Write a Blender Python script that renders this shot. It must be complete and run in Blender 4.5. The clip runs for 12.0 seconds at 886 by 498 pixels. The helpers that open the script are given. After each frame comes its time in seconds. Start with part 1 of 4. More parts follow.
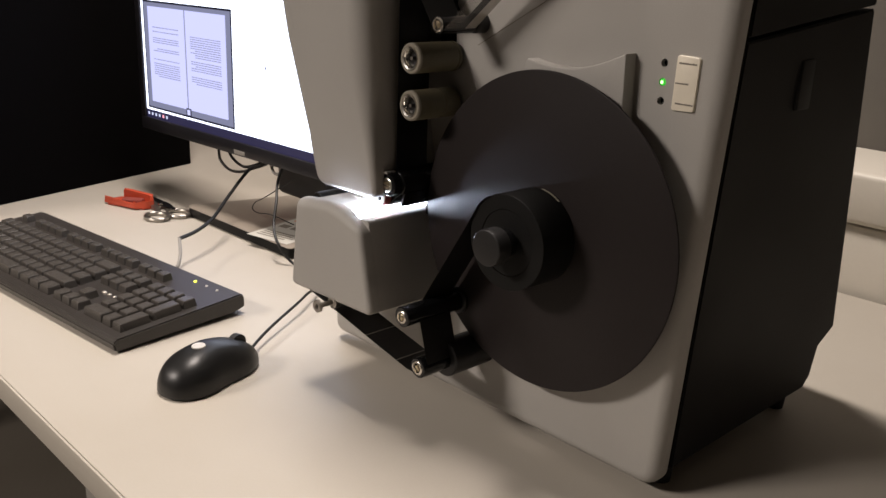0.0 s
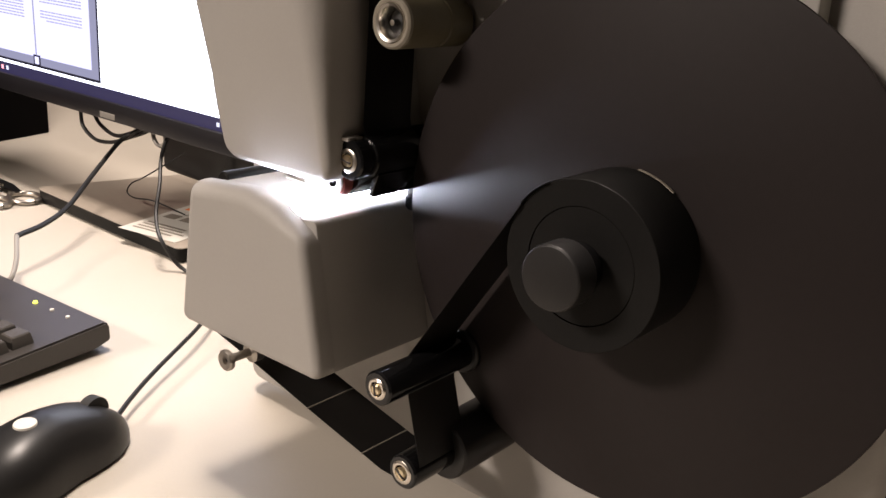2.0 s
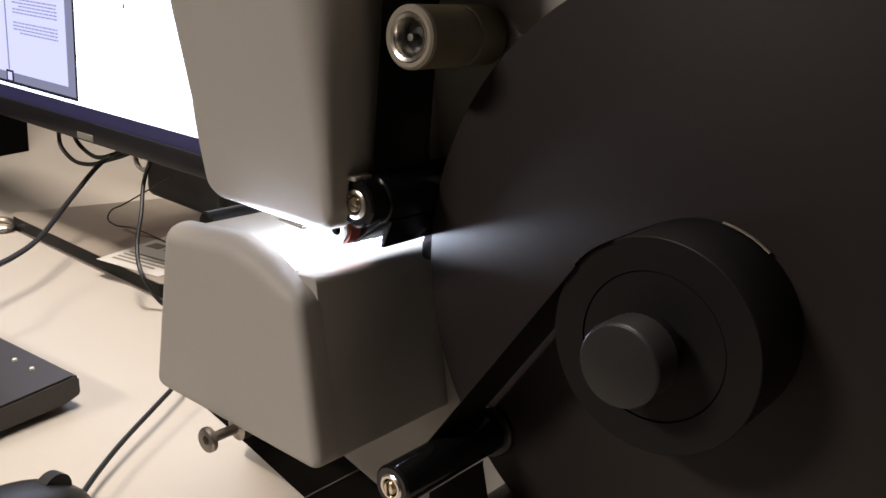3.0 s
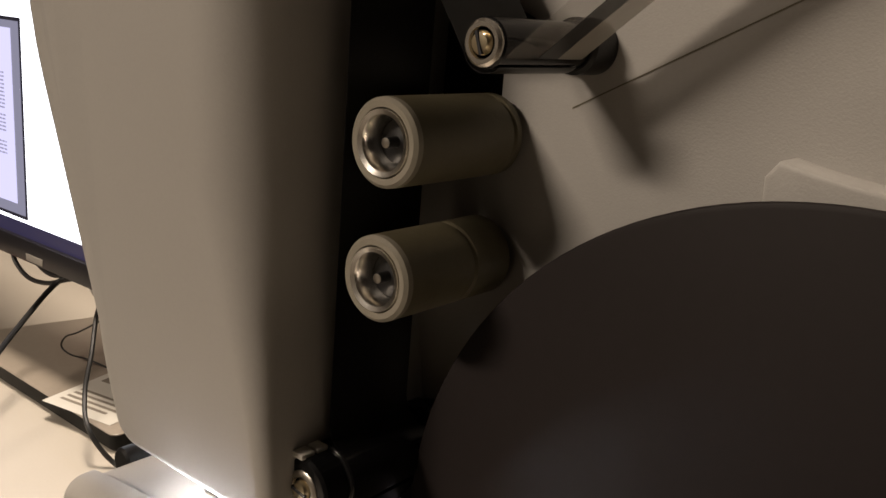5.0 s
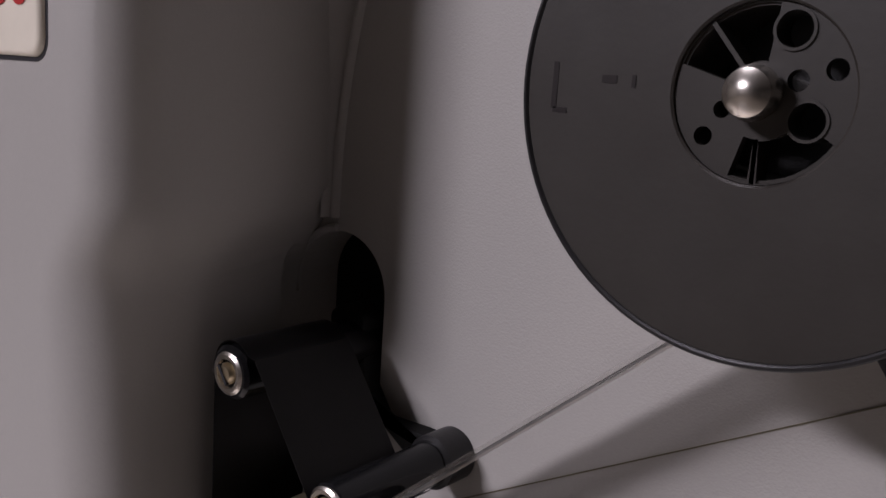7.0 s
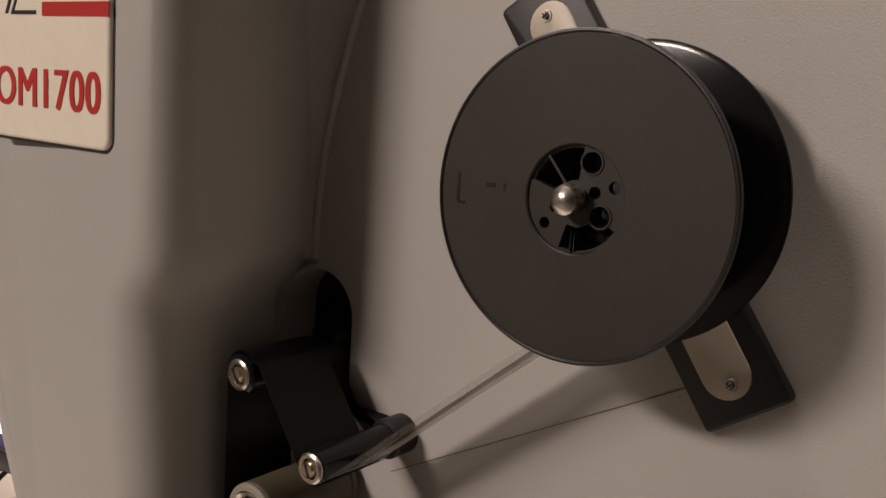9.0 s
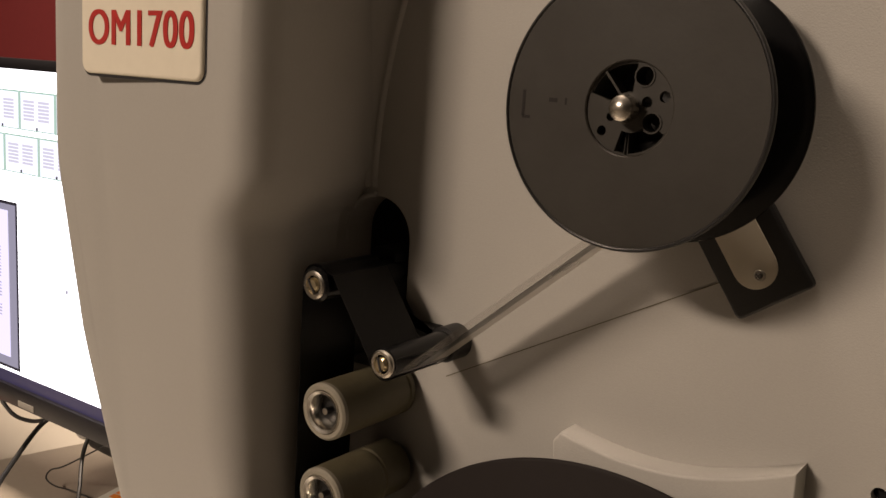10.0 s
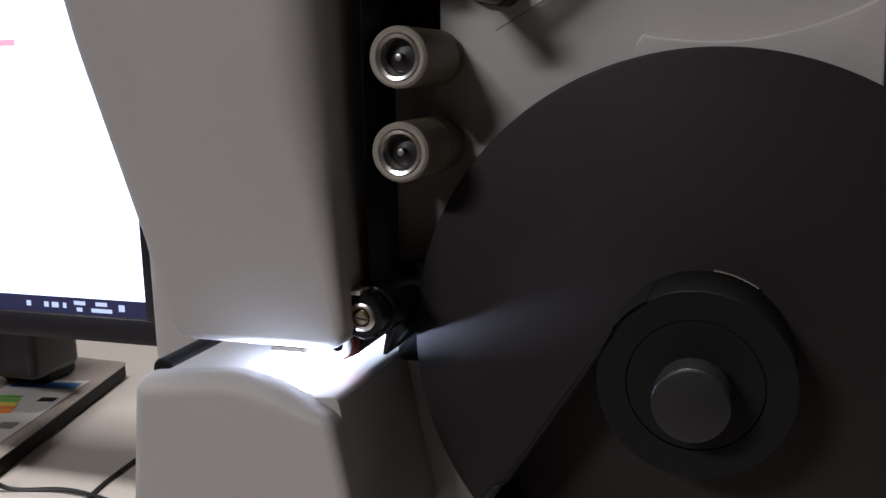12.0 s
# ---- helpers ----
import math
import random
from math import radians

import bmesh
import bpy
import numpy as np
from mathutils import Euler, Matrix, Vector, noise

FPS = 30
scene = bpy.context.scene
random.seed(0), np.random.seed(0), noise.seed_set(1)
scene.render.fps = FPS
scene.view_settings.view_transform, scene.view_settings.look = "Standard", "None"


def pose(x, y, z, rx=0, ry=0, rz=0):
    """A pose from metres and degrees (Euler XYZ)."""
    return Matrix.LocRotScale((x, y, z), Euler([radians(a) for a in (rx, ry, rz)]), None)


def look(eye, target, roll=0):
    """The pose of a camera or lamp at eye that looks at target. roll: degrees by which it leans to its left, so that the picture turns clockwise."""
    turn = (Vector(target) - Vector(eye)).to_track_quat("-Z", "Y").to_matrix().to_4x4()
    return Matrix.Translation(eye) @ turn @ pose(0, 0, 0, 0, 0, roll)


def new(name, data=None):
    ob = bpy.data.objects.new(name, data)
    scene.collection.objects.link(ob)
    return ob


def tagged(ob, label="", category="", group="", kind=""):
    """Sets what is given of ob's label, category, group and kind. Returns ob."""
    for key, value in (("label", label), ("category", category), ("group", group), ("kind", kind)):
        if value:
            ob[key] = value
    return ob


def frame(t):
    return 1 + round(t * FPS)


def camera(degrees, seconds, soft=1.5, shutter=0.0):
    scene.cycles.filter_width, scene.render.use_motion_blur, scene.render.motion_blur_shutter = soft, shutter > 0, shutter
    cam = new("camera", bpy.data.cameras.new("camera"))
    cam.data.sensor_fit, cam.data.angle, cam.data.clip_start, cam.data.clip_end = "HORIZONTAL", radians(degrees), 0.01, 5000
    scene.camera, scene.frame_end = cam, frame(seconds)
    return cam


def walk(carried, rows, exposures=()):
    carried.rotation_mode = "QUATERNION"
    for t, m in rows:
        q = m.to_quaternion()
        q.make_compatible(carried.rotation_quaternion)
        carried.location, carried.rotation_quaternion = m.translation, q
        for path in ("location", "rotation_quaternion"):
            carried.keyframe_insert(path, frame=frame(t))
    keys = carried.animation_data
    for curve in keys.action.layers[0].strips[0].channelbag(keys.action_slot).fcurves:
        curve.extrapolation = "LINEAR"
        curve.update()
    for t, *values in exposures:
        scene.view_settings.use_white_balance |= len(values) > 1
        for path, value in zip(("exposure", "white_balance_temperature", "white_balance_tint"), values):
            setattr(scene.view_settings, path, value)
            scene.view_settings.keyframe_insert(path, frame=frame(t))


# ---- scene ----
cam = camera(52.4, 12.0)
PATH = [
    (0, (0.349, -0.54, 1.133), (-1.022, 0.781, 0.52), 2.2),
    (0.5, (0.259, -0.491, 1.107), (-1.05, 0.874, 0.454), 2.3),
    (1, (0.187, -0.442, 1.076), (-1.052, 0.974, 0.397), 3.2),
    (1.5, (0.13, -0.401, 1.06), (-1.073, 1.048, 0.388), 4.0),
    (2, (0.094, -0.368, 1.055), (-1.098, 1.103, 0.411), 4.4),
    (2.5, (0.061, -0.341, 1.048), (-1.124, 1.142, 0.417), 4.5),
    (4.5, (-0.031, -0.24, 1.072), (-1.258, 1.239, 0.515), 4.5),
    (5, (-0.04, -0.225, 1.092), (-1.258, 1.274, 0.574), 4.7),
    (5.5, (-0.041, -0.212, 1.112), (-1.26, 1.302, 0.644), 4.7),
    (6, (-0.041, -0.206, 1.136), (-1.246, 1.328, 0.696), 4.5),
    (6.5, (-0.036, -0.199, 1.161), (-1.252, 1.346, 0.795), 4.3),
    (7, (-0.027, -0.197, 1.19), (-1.25, 1.343, 0.824), 3.9),
    (7.5, (-0.016, -0.202, 1.211), (-1.182, 1.384, 0.853), 3.6),
    (9.3, (0.045, -0.281, 1.216), (-1.141, 1.295, 0.884), 4.2),
    (9.5, (0.048, -0.291, 1.211), (-1.144, 1.278, 0.869), 4.1),
    (10, (0.044, -0.314, 1.196), (-1.117, 1.273, 0.83), 3.9),
    (10.5, (0.063, -0.36, 1.172), (-1.057, 1.257, 0.807), 3.4),
    (11, (0.074, -0.425, 1.153), (-0.972, 1.242, 0.796), 2.4),
    (11.5, (0.027, -0.434, 1.108), (-0.825, 1.338, 0.745), 0.6),
    (12, (-0.067, -0.394, 1.05), (-0.716, 1.457, 0.661), -0.9),
]

# the clip's camera sets its brightness and white balance anew on the way
EXPOSURES = [(0.0, 0.03, 5800, 15), (0.5, -0.1, 5800, 15), (1.0, 0.25, 5770, 15), (1.5, 0.4, 5800, 15), (2.0, 0.55, 6020, 18), (2.7, 0.1, 5850, 15),
             (4.3, 0.15, 6130, 15), (5.0, 0.1, 6430, 15), (5.5, 0.05, 6500, 18), (6.0, 0.15, 5950, 20), (6.5, 0.38, 5450, 22), (7.0, 0.45, 5090, 25),
             (7.7, 0.42, 5000, 25), (9.3, 0.42, 6350, 20), (10.0, 0.36, 6780, 18), (10.5, 0.34, 6850, 16), (11.0, 0.22, 6650, 16), (11.5, 0.05, 5980, 18), (12.0, -0.15, 5140, 17)]
walk(cam, [(t, look(eye, target, roll)) for t, eye, target, roll in PATH], EXPOSURES)

DESK = 0.74          # height of the desk top
FACE = 0.0           # y of the machine's front plate

# ---- light ----
world = bpy.data.worlds.new("room_air")
scene.world = world
world.use_nodes = True
world.node_tree.nodes["Background"].inputs["Color"].default_value = (0.9, 0.8, 0.68, 1)
world.node_tree.nodes["Background"].inputs["Strength"].default_value = 0.01

WARM = (1.0, 0.85, 0.66)


def ceiling_lamp(x, y, sx, sy, power):
    """A ceiling panel: its lamp, just under the housing that is built with the room."""
    data = bpy.data.lights.new("ceiling_lamp", "AREA")
    data.shape, data.size, data.size_y = "RECTANGLE", sx, sy
    data.energy, data.color = power, WARM
    lamp = new("ceiling_lamp", data)
    lamp.matrix_world = pose(x, y, 2.655)
    return lamp


LAMPS = [(-1.38, -2.8, 0.9, 0.5, 135), (-0.58, 0.0, 0.55, 0.3, 47)]
for lx, ly, sx, sy, power in LAMPS:
    ceiling_lamp(lx, ly, sx, sy, power)


# ---- materials ----
def material(name, color, rough=0.5, metal=0.0, vary=0.12, scale=40.0, bump=0.0, bump_scale=400.0, stain=0.0, stain_scale=6.0,
             sheen=0.0, alpha=1.0, transmission=0.0, rough_vary=0.1, ior=1.45):
    """A surface with grain, broad stains and fine relief."""
    m = bpy.data.materials.new(name)
    m.use_nodes = True
    nt = m.node_tree
    b = nt.nodes["Principled BSDF"]
    coord = nt.nodes.new("ShaderNodeTexCoord")
    fine = nt.nodes.new("ShaderNodeTexNoise")
    fine.inputs["Scale"].default_value, fine.inputs["Detail"].default_value = scale, 6
    broad = nt.nodes.new("ShaderNodeTexNoise")
    broad.inputs["Scale"].default_value, broad.inputs["Detail"].default_value = stain_scale, 4
    for n in (fine, broad):
        nt.links.new(coord.outputs["Object"], n.inputs["Vector"])
    ramp = nt.nodes.new("ShaderNodeMix")
    ramp.data_type = "RGBA"
    ramp.inputs["A"].default_value = (*[c * (1 - vary) for c in color], 1)
    ramp.inputs["B"].default_value = (*[min(1, c * (1 + vary)) for c in color], 1)
    nt.links.new(fine.outputs["Fac"], ramp.inputs["Factor"])
    out = ramp.outputs["Result"]
    if stain:
        mix = nt.nodes.new("ShaderNodeMix")
        mix.data_type, mix.blend_type = "RGBA", "MULTIPLY"
        shape = nt.nodes.new("ShaderNodeMapRange")
        shape.inputs["From Min"].default_value, shape.inputs["From Max"].default_value = 0.48, 0.7
        shape.inputs["To Max"].default_value = stain
        nt.links.new(broad.outputs["Fac"], shape.inputs["Value"])
        nt.links.new(shape.outputs["Result"], mix.inputs["Factor"])
        nt.links.new(out, mix.inputs["A"])
        mix.inputs["B"].default_value = (0.62, 0.56, 0.48, 1)
        out = mix.outputs["Result"]
    nt.links.new(out, b.inputs["Base Color"])
    rr = nt.nodes.new("ShaderNodeMapRange")
    rr.inputs["To Min"].default_value, rr.inputs["To Max"].default_value = max(0.02, rough - rough_vary), min(1, rough + rough_vary)
    nt.links.new(broad.outputs["Fac"], rr.inputs["Value"])
    nt.links.new(rr.outputs["Result"], b.inputs["Roughness"])
    b.inputs["Metallic"].default_value = metal
    b.inputs["IOR"].default_value = ior
    b.inputs["Alpha"].default_value = alpha
    b.inputs["Transmission Weight"].default_value = transmission
    if sheen:
        b.inputs["Sheen Weight"].default_value = sheen
    if bump:
        relief = nt.nodes.new("ShaderNodeTexNoise")
        relief.inputs["Scale"].default_value, relief.inputs["Detail"].default_value = bump_scale, 3
        nt.links.new(coord.outputs["Object"], relief.inputs["Vector"])
        bm_ = nt.nodes.new("ShaderNodeBump")
        bm_.inputs["Strength"].default_value, bm_.inputs["Distance"].default_value = bump, 0.001
        nt.links.new(relief.outputs["Fac"], bm_.inputs["Height"])
        nt.links.new(bm_.outputs["Normal"], b.inputs["Normal"])
    return m


def glowing(name, color, strength):
    m = bpy.data.materials.new(name)
    m.use_nodes = True
    b = m.node_tree.nodes["Principled BSDF"]
    b.inputs["Base Color"].default_value = (0.02, 0.02, 0.02, 1)
    b.inputs["Roughness"].default_value = 0.35
    b.inputs["Emission Color"].default_value = (*color, 1)
    b.inputs["Emission Strength"].default_value = strength
    return m


def film_material():
    """Dense exposed film: dark, glossy and a little see-through."""
    m = material("exposed_film", (0.009, 0.0085, 0.0085), 0.32, ior=1.3, vary=0.3, scale=120, rough_vary=0.06)
    nt = m.node_tree
    out = nt.nodes["Material Output"]
    clear = nt.nodes.new("ShaderNodeBsdfTransparent")
    clear.inputs["Color"].default_value = (0.62, 0.6, 0.56, 1)
    mix = nt.nodes.new("ShaderNodeMixShader")
    mix.inputs["Fac"].default_value = 0.10
    nt.links.new(nt.nodes["Principled BSDF"].outputs["BSDF"], mix.inputs[1])
    nt.links.new(clear.outputs["BSDF"], mix.inputs[2])
    nt.links.new(mix.outputs["Shader"], out.inputs["Surface"])
    return m


def leader_material(name, color, clearness):
    """Thin film leader, more or less see-through."""
    m = material(name, color, 0.3, vary=0.2, scale=90)
    nt = m.node_tree
    clear = nt.nodes.new("ShaderNodeBsdfTransparent")
    mix = nt.nodes.new("ShaderNodeMixShader")
    mix.inputs["Fac"].default_value = clearness
    nt.links.new(nt.nodes["Principled BSDF"].outputs["BSDF"], mix.inputs[1])
    nt.links.new(clear.outputs["BSDF"], mix.inputs[2])
    nt.links.new(mix.outputs["Shader"], nt.nodes["Material Output"].inputs["Surface"])
    return m


CASING = material("textured_grey_paint", (0.3666, 0.351, 0.3276), 0.62, vary=0.05, scale=900, bump=0.12, bump_scale=1500, stain=0.12, stain_scale=9)
CASING_SMOOTH = material("smooth_grey_paint", (0.3744, 0.3588, 0.3354), 0.55, vary=0.03, scale=700, bump=0.05, bump_scale=1200, stain=0.08)
BLACK_PANEL = material("black_powder_coat", (0.0065, 0.0058, 0.0056), 0.6, ior=1.25, vary=0.25, scale=700, bump=0.25, bump_scale=1100, stain=0.1)
BLACK_PLASTIC = material("black_plastic", (0.0125, 0.0120, 0.0122), 0.42, ior=1.42, vary=0.2, scale=300, bump=0.08, bump_scale=900)
BLACK_GLOSS = material("satin_black_plastic", (0.0070, 0.0070, 0.0075), 0.14, ior=1.36, vary=0.2, scale=200, rough_vary=0.05)
MOUSE = material("soft_black_plastic", (0.0100, 0.0098, 0.0098), 0.40, ior=1.42, vary=0.2, scale=200, rough_vary=0.06)
RUBBER = material("black_rubber", (0.0094, 0.0094, 0.0094), 0.7, vary=0.2, scale=200, bump=0.1)
DISC = material("dark_grey_disc", (0.0185, 0.0150, 0.0147), 0.50, ior=1.25, vary=0.10, scale=240, bump=0.02, bump_scale=2600, stain=0.25, stain_scale=14)
REEL = material("smoky_reel_plastic", (0.0290, 0.0255, 0.0215), 0.52, ior=1.36, vary=0.16, scale=160, bump=0.04, bump_scale=600, stain=0.5, stain_scale=26, rough_vary=0.1)
STEEL = material("brushed_steel", (0.62, 0.58, 0.52), 0.26, metal=1.0, vary=0.1, scale=500, rough_vary=0.12)
SATIN_STEEL = material("satin_steel", (0.78, 0.75, 0.70), 0.20, metal=1.0, vary=0.1, scale=500, rough_vary=0.1)
DULL_STEEL = material("dull_steel", (0.42, 0.39, 0.35), 0.38, metal=1.0, vary=0.18, scale=400)
BRASS = material("pale_brass", (0.62, 0.53, 0.36), 0.28, metal=1.0, vary=0.12, scale=400)
SLEEVE = material("olive_rubber_sleeve", (0.117, 0.1014, 0.0624), 0.5, vary=0.1, scale=300, bump=0.1, bump_scale=900, stain=0.3, stain_scale=60)
SLEEVE_RIM = material("pale_sleeve_end", (0.2574, 0.234, 0.1872), 0.45, vary=0.1, scale=300)
PLATE = material("cream_metal_plate", (0.4368, 0.39, 0.312), 0.45, vary=0.08, scale=200, stain=0.35, stain_scale=50)
BADGE = material("cream_nameplate", (0.78, 0.72, 0.60), 0.25, vary=0.04, scale=200, stain=0.1, stain_scale=30, rough_vary=0.05)
RED_INK = material("red_ink", (0.429, 0.0273, 0.0234), 0.35, vary=0.05)
DARK_INK = material("dark_ink", (0.0234, 0.0234, 0.0273), 0.4, vary=0.05)
GREY_INK = material("grey_ink", (0.2028, 0.1794, 0.1482), 0.5, vary=0.1)
KEY = material("charcoal_keycap", (0.062, 0.056, 0.050), 0.26, vary=0.14, scale=260, bump=0.1, bump_scale=1400)
KEYBOARD = material("charcoal_keyboard_shell", (0.036, 0.032, 0.029), 0.34, vary=0.12, scale=300, bump=0.1, bump_scale=1300)
DESKTOP = material("off_white_laminate", (0.4524, 0.4173, 0.3627), 0.42, vary=0.03, scale=500, bump=0.05, bump_scale=900, stain=0.12, stain_scale=5)
DESK_EDGE = material("pale_edge_band", (0.468, 0.429, 0.3666), 0.45, vary=0.04, scale=300)
WALL = material("greige_wall_paint", (0.105, 0.095, 0.082), 0.8, vary=0.05, scale=60, bump=0.15, bump_scale=300, stain=0.15, stain_scale=2)
CEILING = material("white_ceiling_paint", (0.25, 0.235, 0.215), 0.85, vary=0.04, scale=60, bump=0.15, bump_scale=250)
FLOOR = material("beige_floor_vinyl", (0.085, 0.074, 0.060), 0.5, vary=0.1, scale=120, bump=0.05, stain=0.3, stain_scale=3)
SILL = material("white_sill_paint", (0.6084, 0.5694, 0.4992), 0.5, vary=0.03, scale=200, stain=0.1, stain_scale=4)
CABINET = material("matt_black_fabric_board", (0.0035, 0.0032, 0.0036), 0.9, ior=1.12, vary=0.2, scale=500)
DARK_RED = material("dark_red_board", (0.1326, 0.0125, 0.014), 0.6, vary=0.1, scale=80, bump=0.1)
GREY_METAL = material("grey_metal", (0.234, 0.2184, 0.195), 0.5, vary=0.08, scale=200)
BEZEL = material("matt_black_bezel", (0.0109, 0.0101, 0.0125), 0.38, vary=0.15, scale=300, bump=0.05, bump_scale=900)
BASE = material("glossy_taupe_base", (0.27, 0.235, 0.195), 0.32, vary=0.08, scale=200, ior=1.5, rough_vary=0.06)
CABLE = material("black_cable", (0.0094, 0.0094, 0.0094), 0.5, vary=0.2)
GREY_CABLE = material("grey_cable_sleeve", (0.2574, 0.2418, 0.2184), 0.45, vary=0.1)
ORANGE = material("orange_red_plastic", (0.429, 0.0585, 0.0234), 0.4, vary=0.1, scale=200, bump=0.05)
PAPER = material("glossy_label_paper", (0.5772, 0.5616, 0.5148), 0.3, vary=0.03, scale=200)
WHITE_PLASTIC = material("white_plastic", (0.5616, 0.5382, 0.4914), 0.35, vary=0.04)
RED_PLASTIC = material("dull_red_plastic", (0.234, 0.0546, 0.0429), 0.4, vary=0.1)
FILM = film_material()
LEADER = leader_material("pale_film_leader", (0.42, 0.39, 0.35), 0.45)
LEADER_DARK = leader_material("dark_film_leader", (0.030, 0.028, 0.026), 0.30)
LEADER_CLEAR = leader_material("clear_film_leader", (0.40, 0.37, 0.33), 0.86)
SCREEN_WHITE = glowing("screen_white", (0.93, 0.96, 1.0), 2.6)
SCREEN_PAGE = glowing("screen_page", (0.62, 0.61, 0.86), 1.15)
SCREEN_GREY = glowing("screen_grey", (0.30, 0.30, 0.40), 0.75)
SCREEN_TEXT = glowing("screen_text", (0.40, 0.39, 0.55), 0.8)
SCREEN_DARK = glowing("screen_dark", (0.02, 0.02, 0.05), 0.3)
SCREEN_BAR = glowing("screen_taskbar", (0.035, 0.03, 0.10), 0.5)
SCREEN_GREEN = glowing("screen_green", (0.42, 0.64, 0.55), 0.75)
SCREEN_RED = glowing("screen_red", (0.95, 0.35, 0.36), 1.6)
SCREEN_THUMB = glowing("screen_thumbnail", (0.82, 0.88, 1.0), 1.05)
SCREEN_SMUDGE = glowing("screen_small_print", (0.60, 0.61, 0.75), 0.84)
SCREEN_ICON = glowing("screen_icon", (0.80, 0.82, 0.92), 0.95)
LIGHT_BAR = glowing("white_scan_light", (0.88, 0.94, 1.0), 210.0)
WOUND = material("wound_film", (0.0085, 0.0083, 0.0080), 0.5, vary=0.3, scale=500, ior=1.22)
GREEN_LED = glowing("green_led", (0.50, 1.0, 0.28), 3.2)
GREEN_LENS = glowing("green_lens", (0.10, 1.0, 0.04), 0.55)
YELLOW_LED = glowing("yellow_led", (0.9, 0.9, 0.05), 3.0)
LAMP_PANEL = glowing("lamp_diffuser", (1.0, 0.86, 0.68), 3.0)
ENERGY = [material("label_" + n, c, 0.35, vary=0.03) for n, c in
          (("green", (0.18, 0.42, 0.06)), ("yellow", (0.75, 0.6, 0.05)), ("orange", (0.75, 0.22, 0.03)), ("blue", (0.05, 0.16, 0.42)))]


# ---- building helpers ----
def part(name, bm, mat, parent=None, label="", smooth=True, angle=35):
    """Links a bmesh as one mesh object, under a thing or a part if one is given."""
    bmesh.ops.recalc_face_normals(bm, faces=bm.faces)
    if smooth:
        lim = radians(angle)
        for f in bm.faces:
            f.smooth = True
        for e in bm.edges:
            if len(e.link_faces) == 2 and e.calc_face_angle(0) > lim:
                e.smooth = False
    me = bpy.data.meshes.new(name)
    bm.to_mesh(me)
    bm.free()
    me.materials.append(mat)
    ob = new(name, me)
    if parent:
        ob.parent = parent
        ob.matrix_parent_inverse = parent.matrix_world.inverted()
    if label:
        ob["label"] = label
    return ob


def thing(name, label, category, group="", kind="", at=(0, 0, 0)):
    ob = new(name)
    ob.empty_display_size = 0.02
    ob.location = at
    bpy.context.view_layer.update()
    return tagged(ob, label, category, group, kind)


def box(x0, x1, y0, y1, z0, z1, bevel=0.0, segs=2, bm=None):
    bm = bm or bmesh.new()
    made = bmesh.ops.create_cube(bm, size=1)["verts"]
    for v in made:
        v.co = Vector(((x0 + x1) / 2 + v.co.x * (x1 - x0), (y0 + y1) / 2 + v.co.y * (y1 - y0), (z0 + z1) / 2 + v.co.z * (z1 - z0)))
    if bevel:
        edges = list({e for v in made for e in v.link_edges})
        bmesh.ops.bevel(bm, geom=edges, offset=bevel, segments=segs, profile=0.5, affect="EDGES")
    return bm


def rounded(poly, radius, n=6):
    """The polygon with its corners rounded; radius is one number, or one a corner."""
    out = []
    k = len(poly)
    for i, p in enumerate(poly):
        r = radius[i] if isinstance(radius, (list, tuple)) else radius
        p = Vector(p)
        a, b = Vector(poly[i - 1]) - p, Vector(poly[(i + 1) % k]) - p
        ang = a.angle(b)
        if r <= 0 or ang > 3.1:
            out.append(p)
            continue
        d = min(r / math.tan(ang / 2), a.length * 0.49, b.length * 0.49)
        rr = d * math.tan(ang / 2)
        c = p + (a.normalized() + b.normalized()).normalized() * (rr / math.sin(ang / 2))
        s, e = p + a.normalized() * d - c, p + b.normalized() * d - c
        turn = math.atan2(s.x * e.y - s.y * e.x, s.dot(e))
        for j in range(n + 1):
            t = turn * j / n
            out.append(c + Vector((s.x * math.cos(t) - s.y * math.sin(t), s.x * math.sin(t) + s.y * math.cos(t))))
    return [tuple(v) for v in out]


def inset(poly, d):
    """The polygon moved inwards by d; it runs either way round."""
    k = len(poly)
    area = sum(poly[i][0] * poly[(i + 1) % k][1] - poly[(i + 1) % k][0] * poly[i][1] for i in range(k))
    sign = 1 if area > 0 else -1
    out = []
    for i in range(k):
        p0, p, p1 = Vector(poly[i - 1]), Vector(poly[i]), Vector(poly[(i + 1) % k])
        u, w = (p - p0), (p1 - p)
        if u.length < 1e-9 or w.length < 1e-9:
            out.append(tuple(p))
            continue
        n0, n1 = Vector((-u.y, u.x)).normalized() * sign, Vector((-w.y, w.x)).normalized() * sign
        n = n0 + n1
        n = n / max(0.5, n.dot(n0)) if n.length > 1e-6 else n0
        out.append(tuple(p + n * d))
    return out


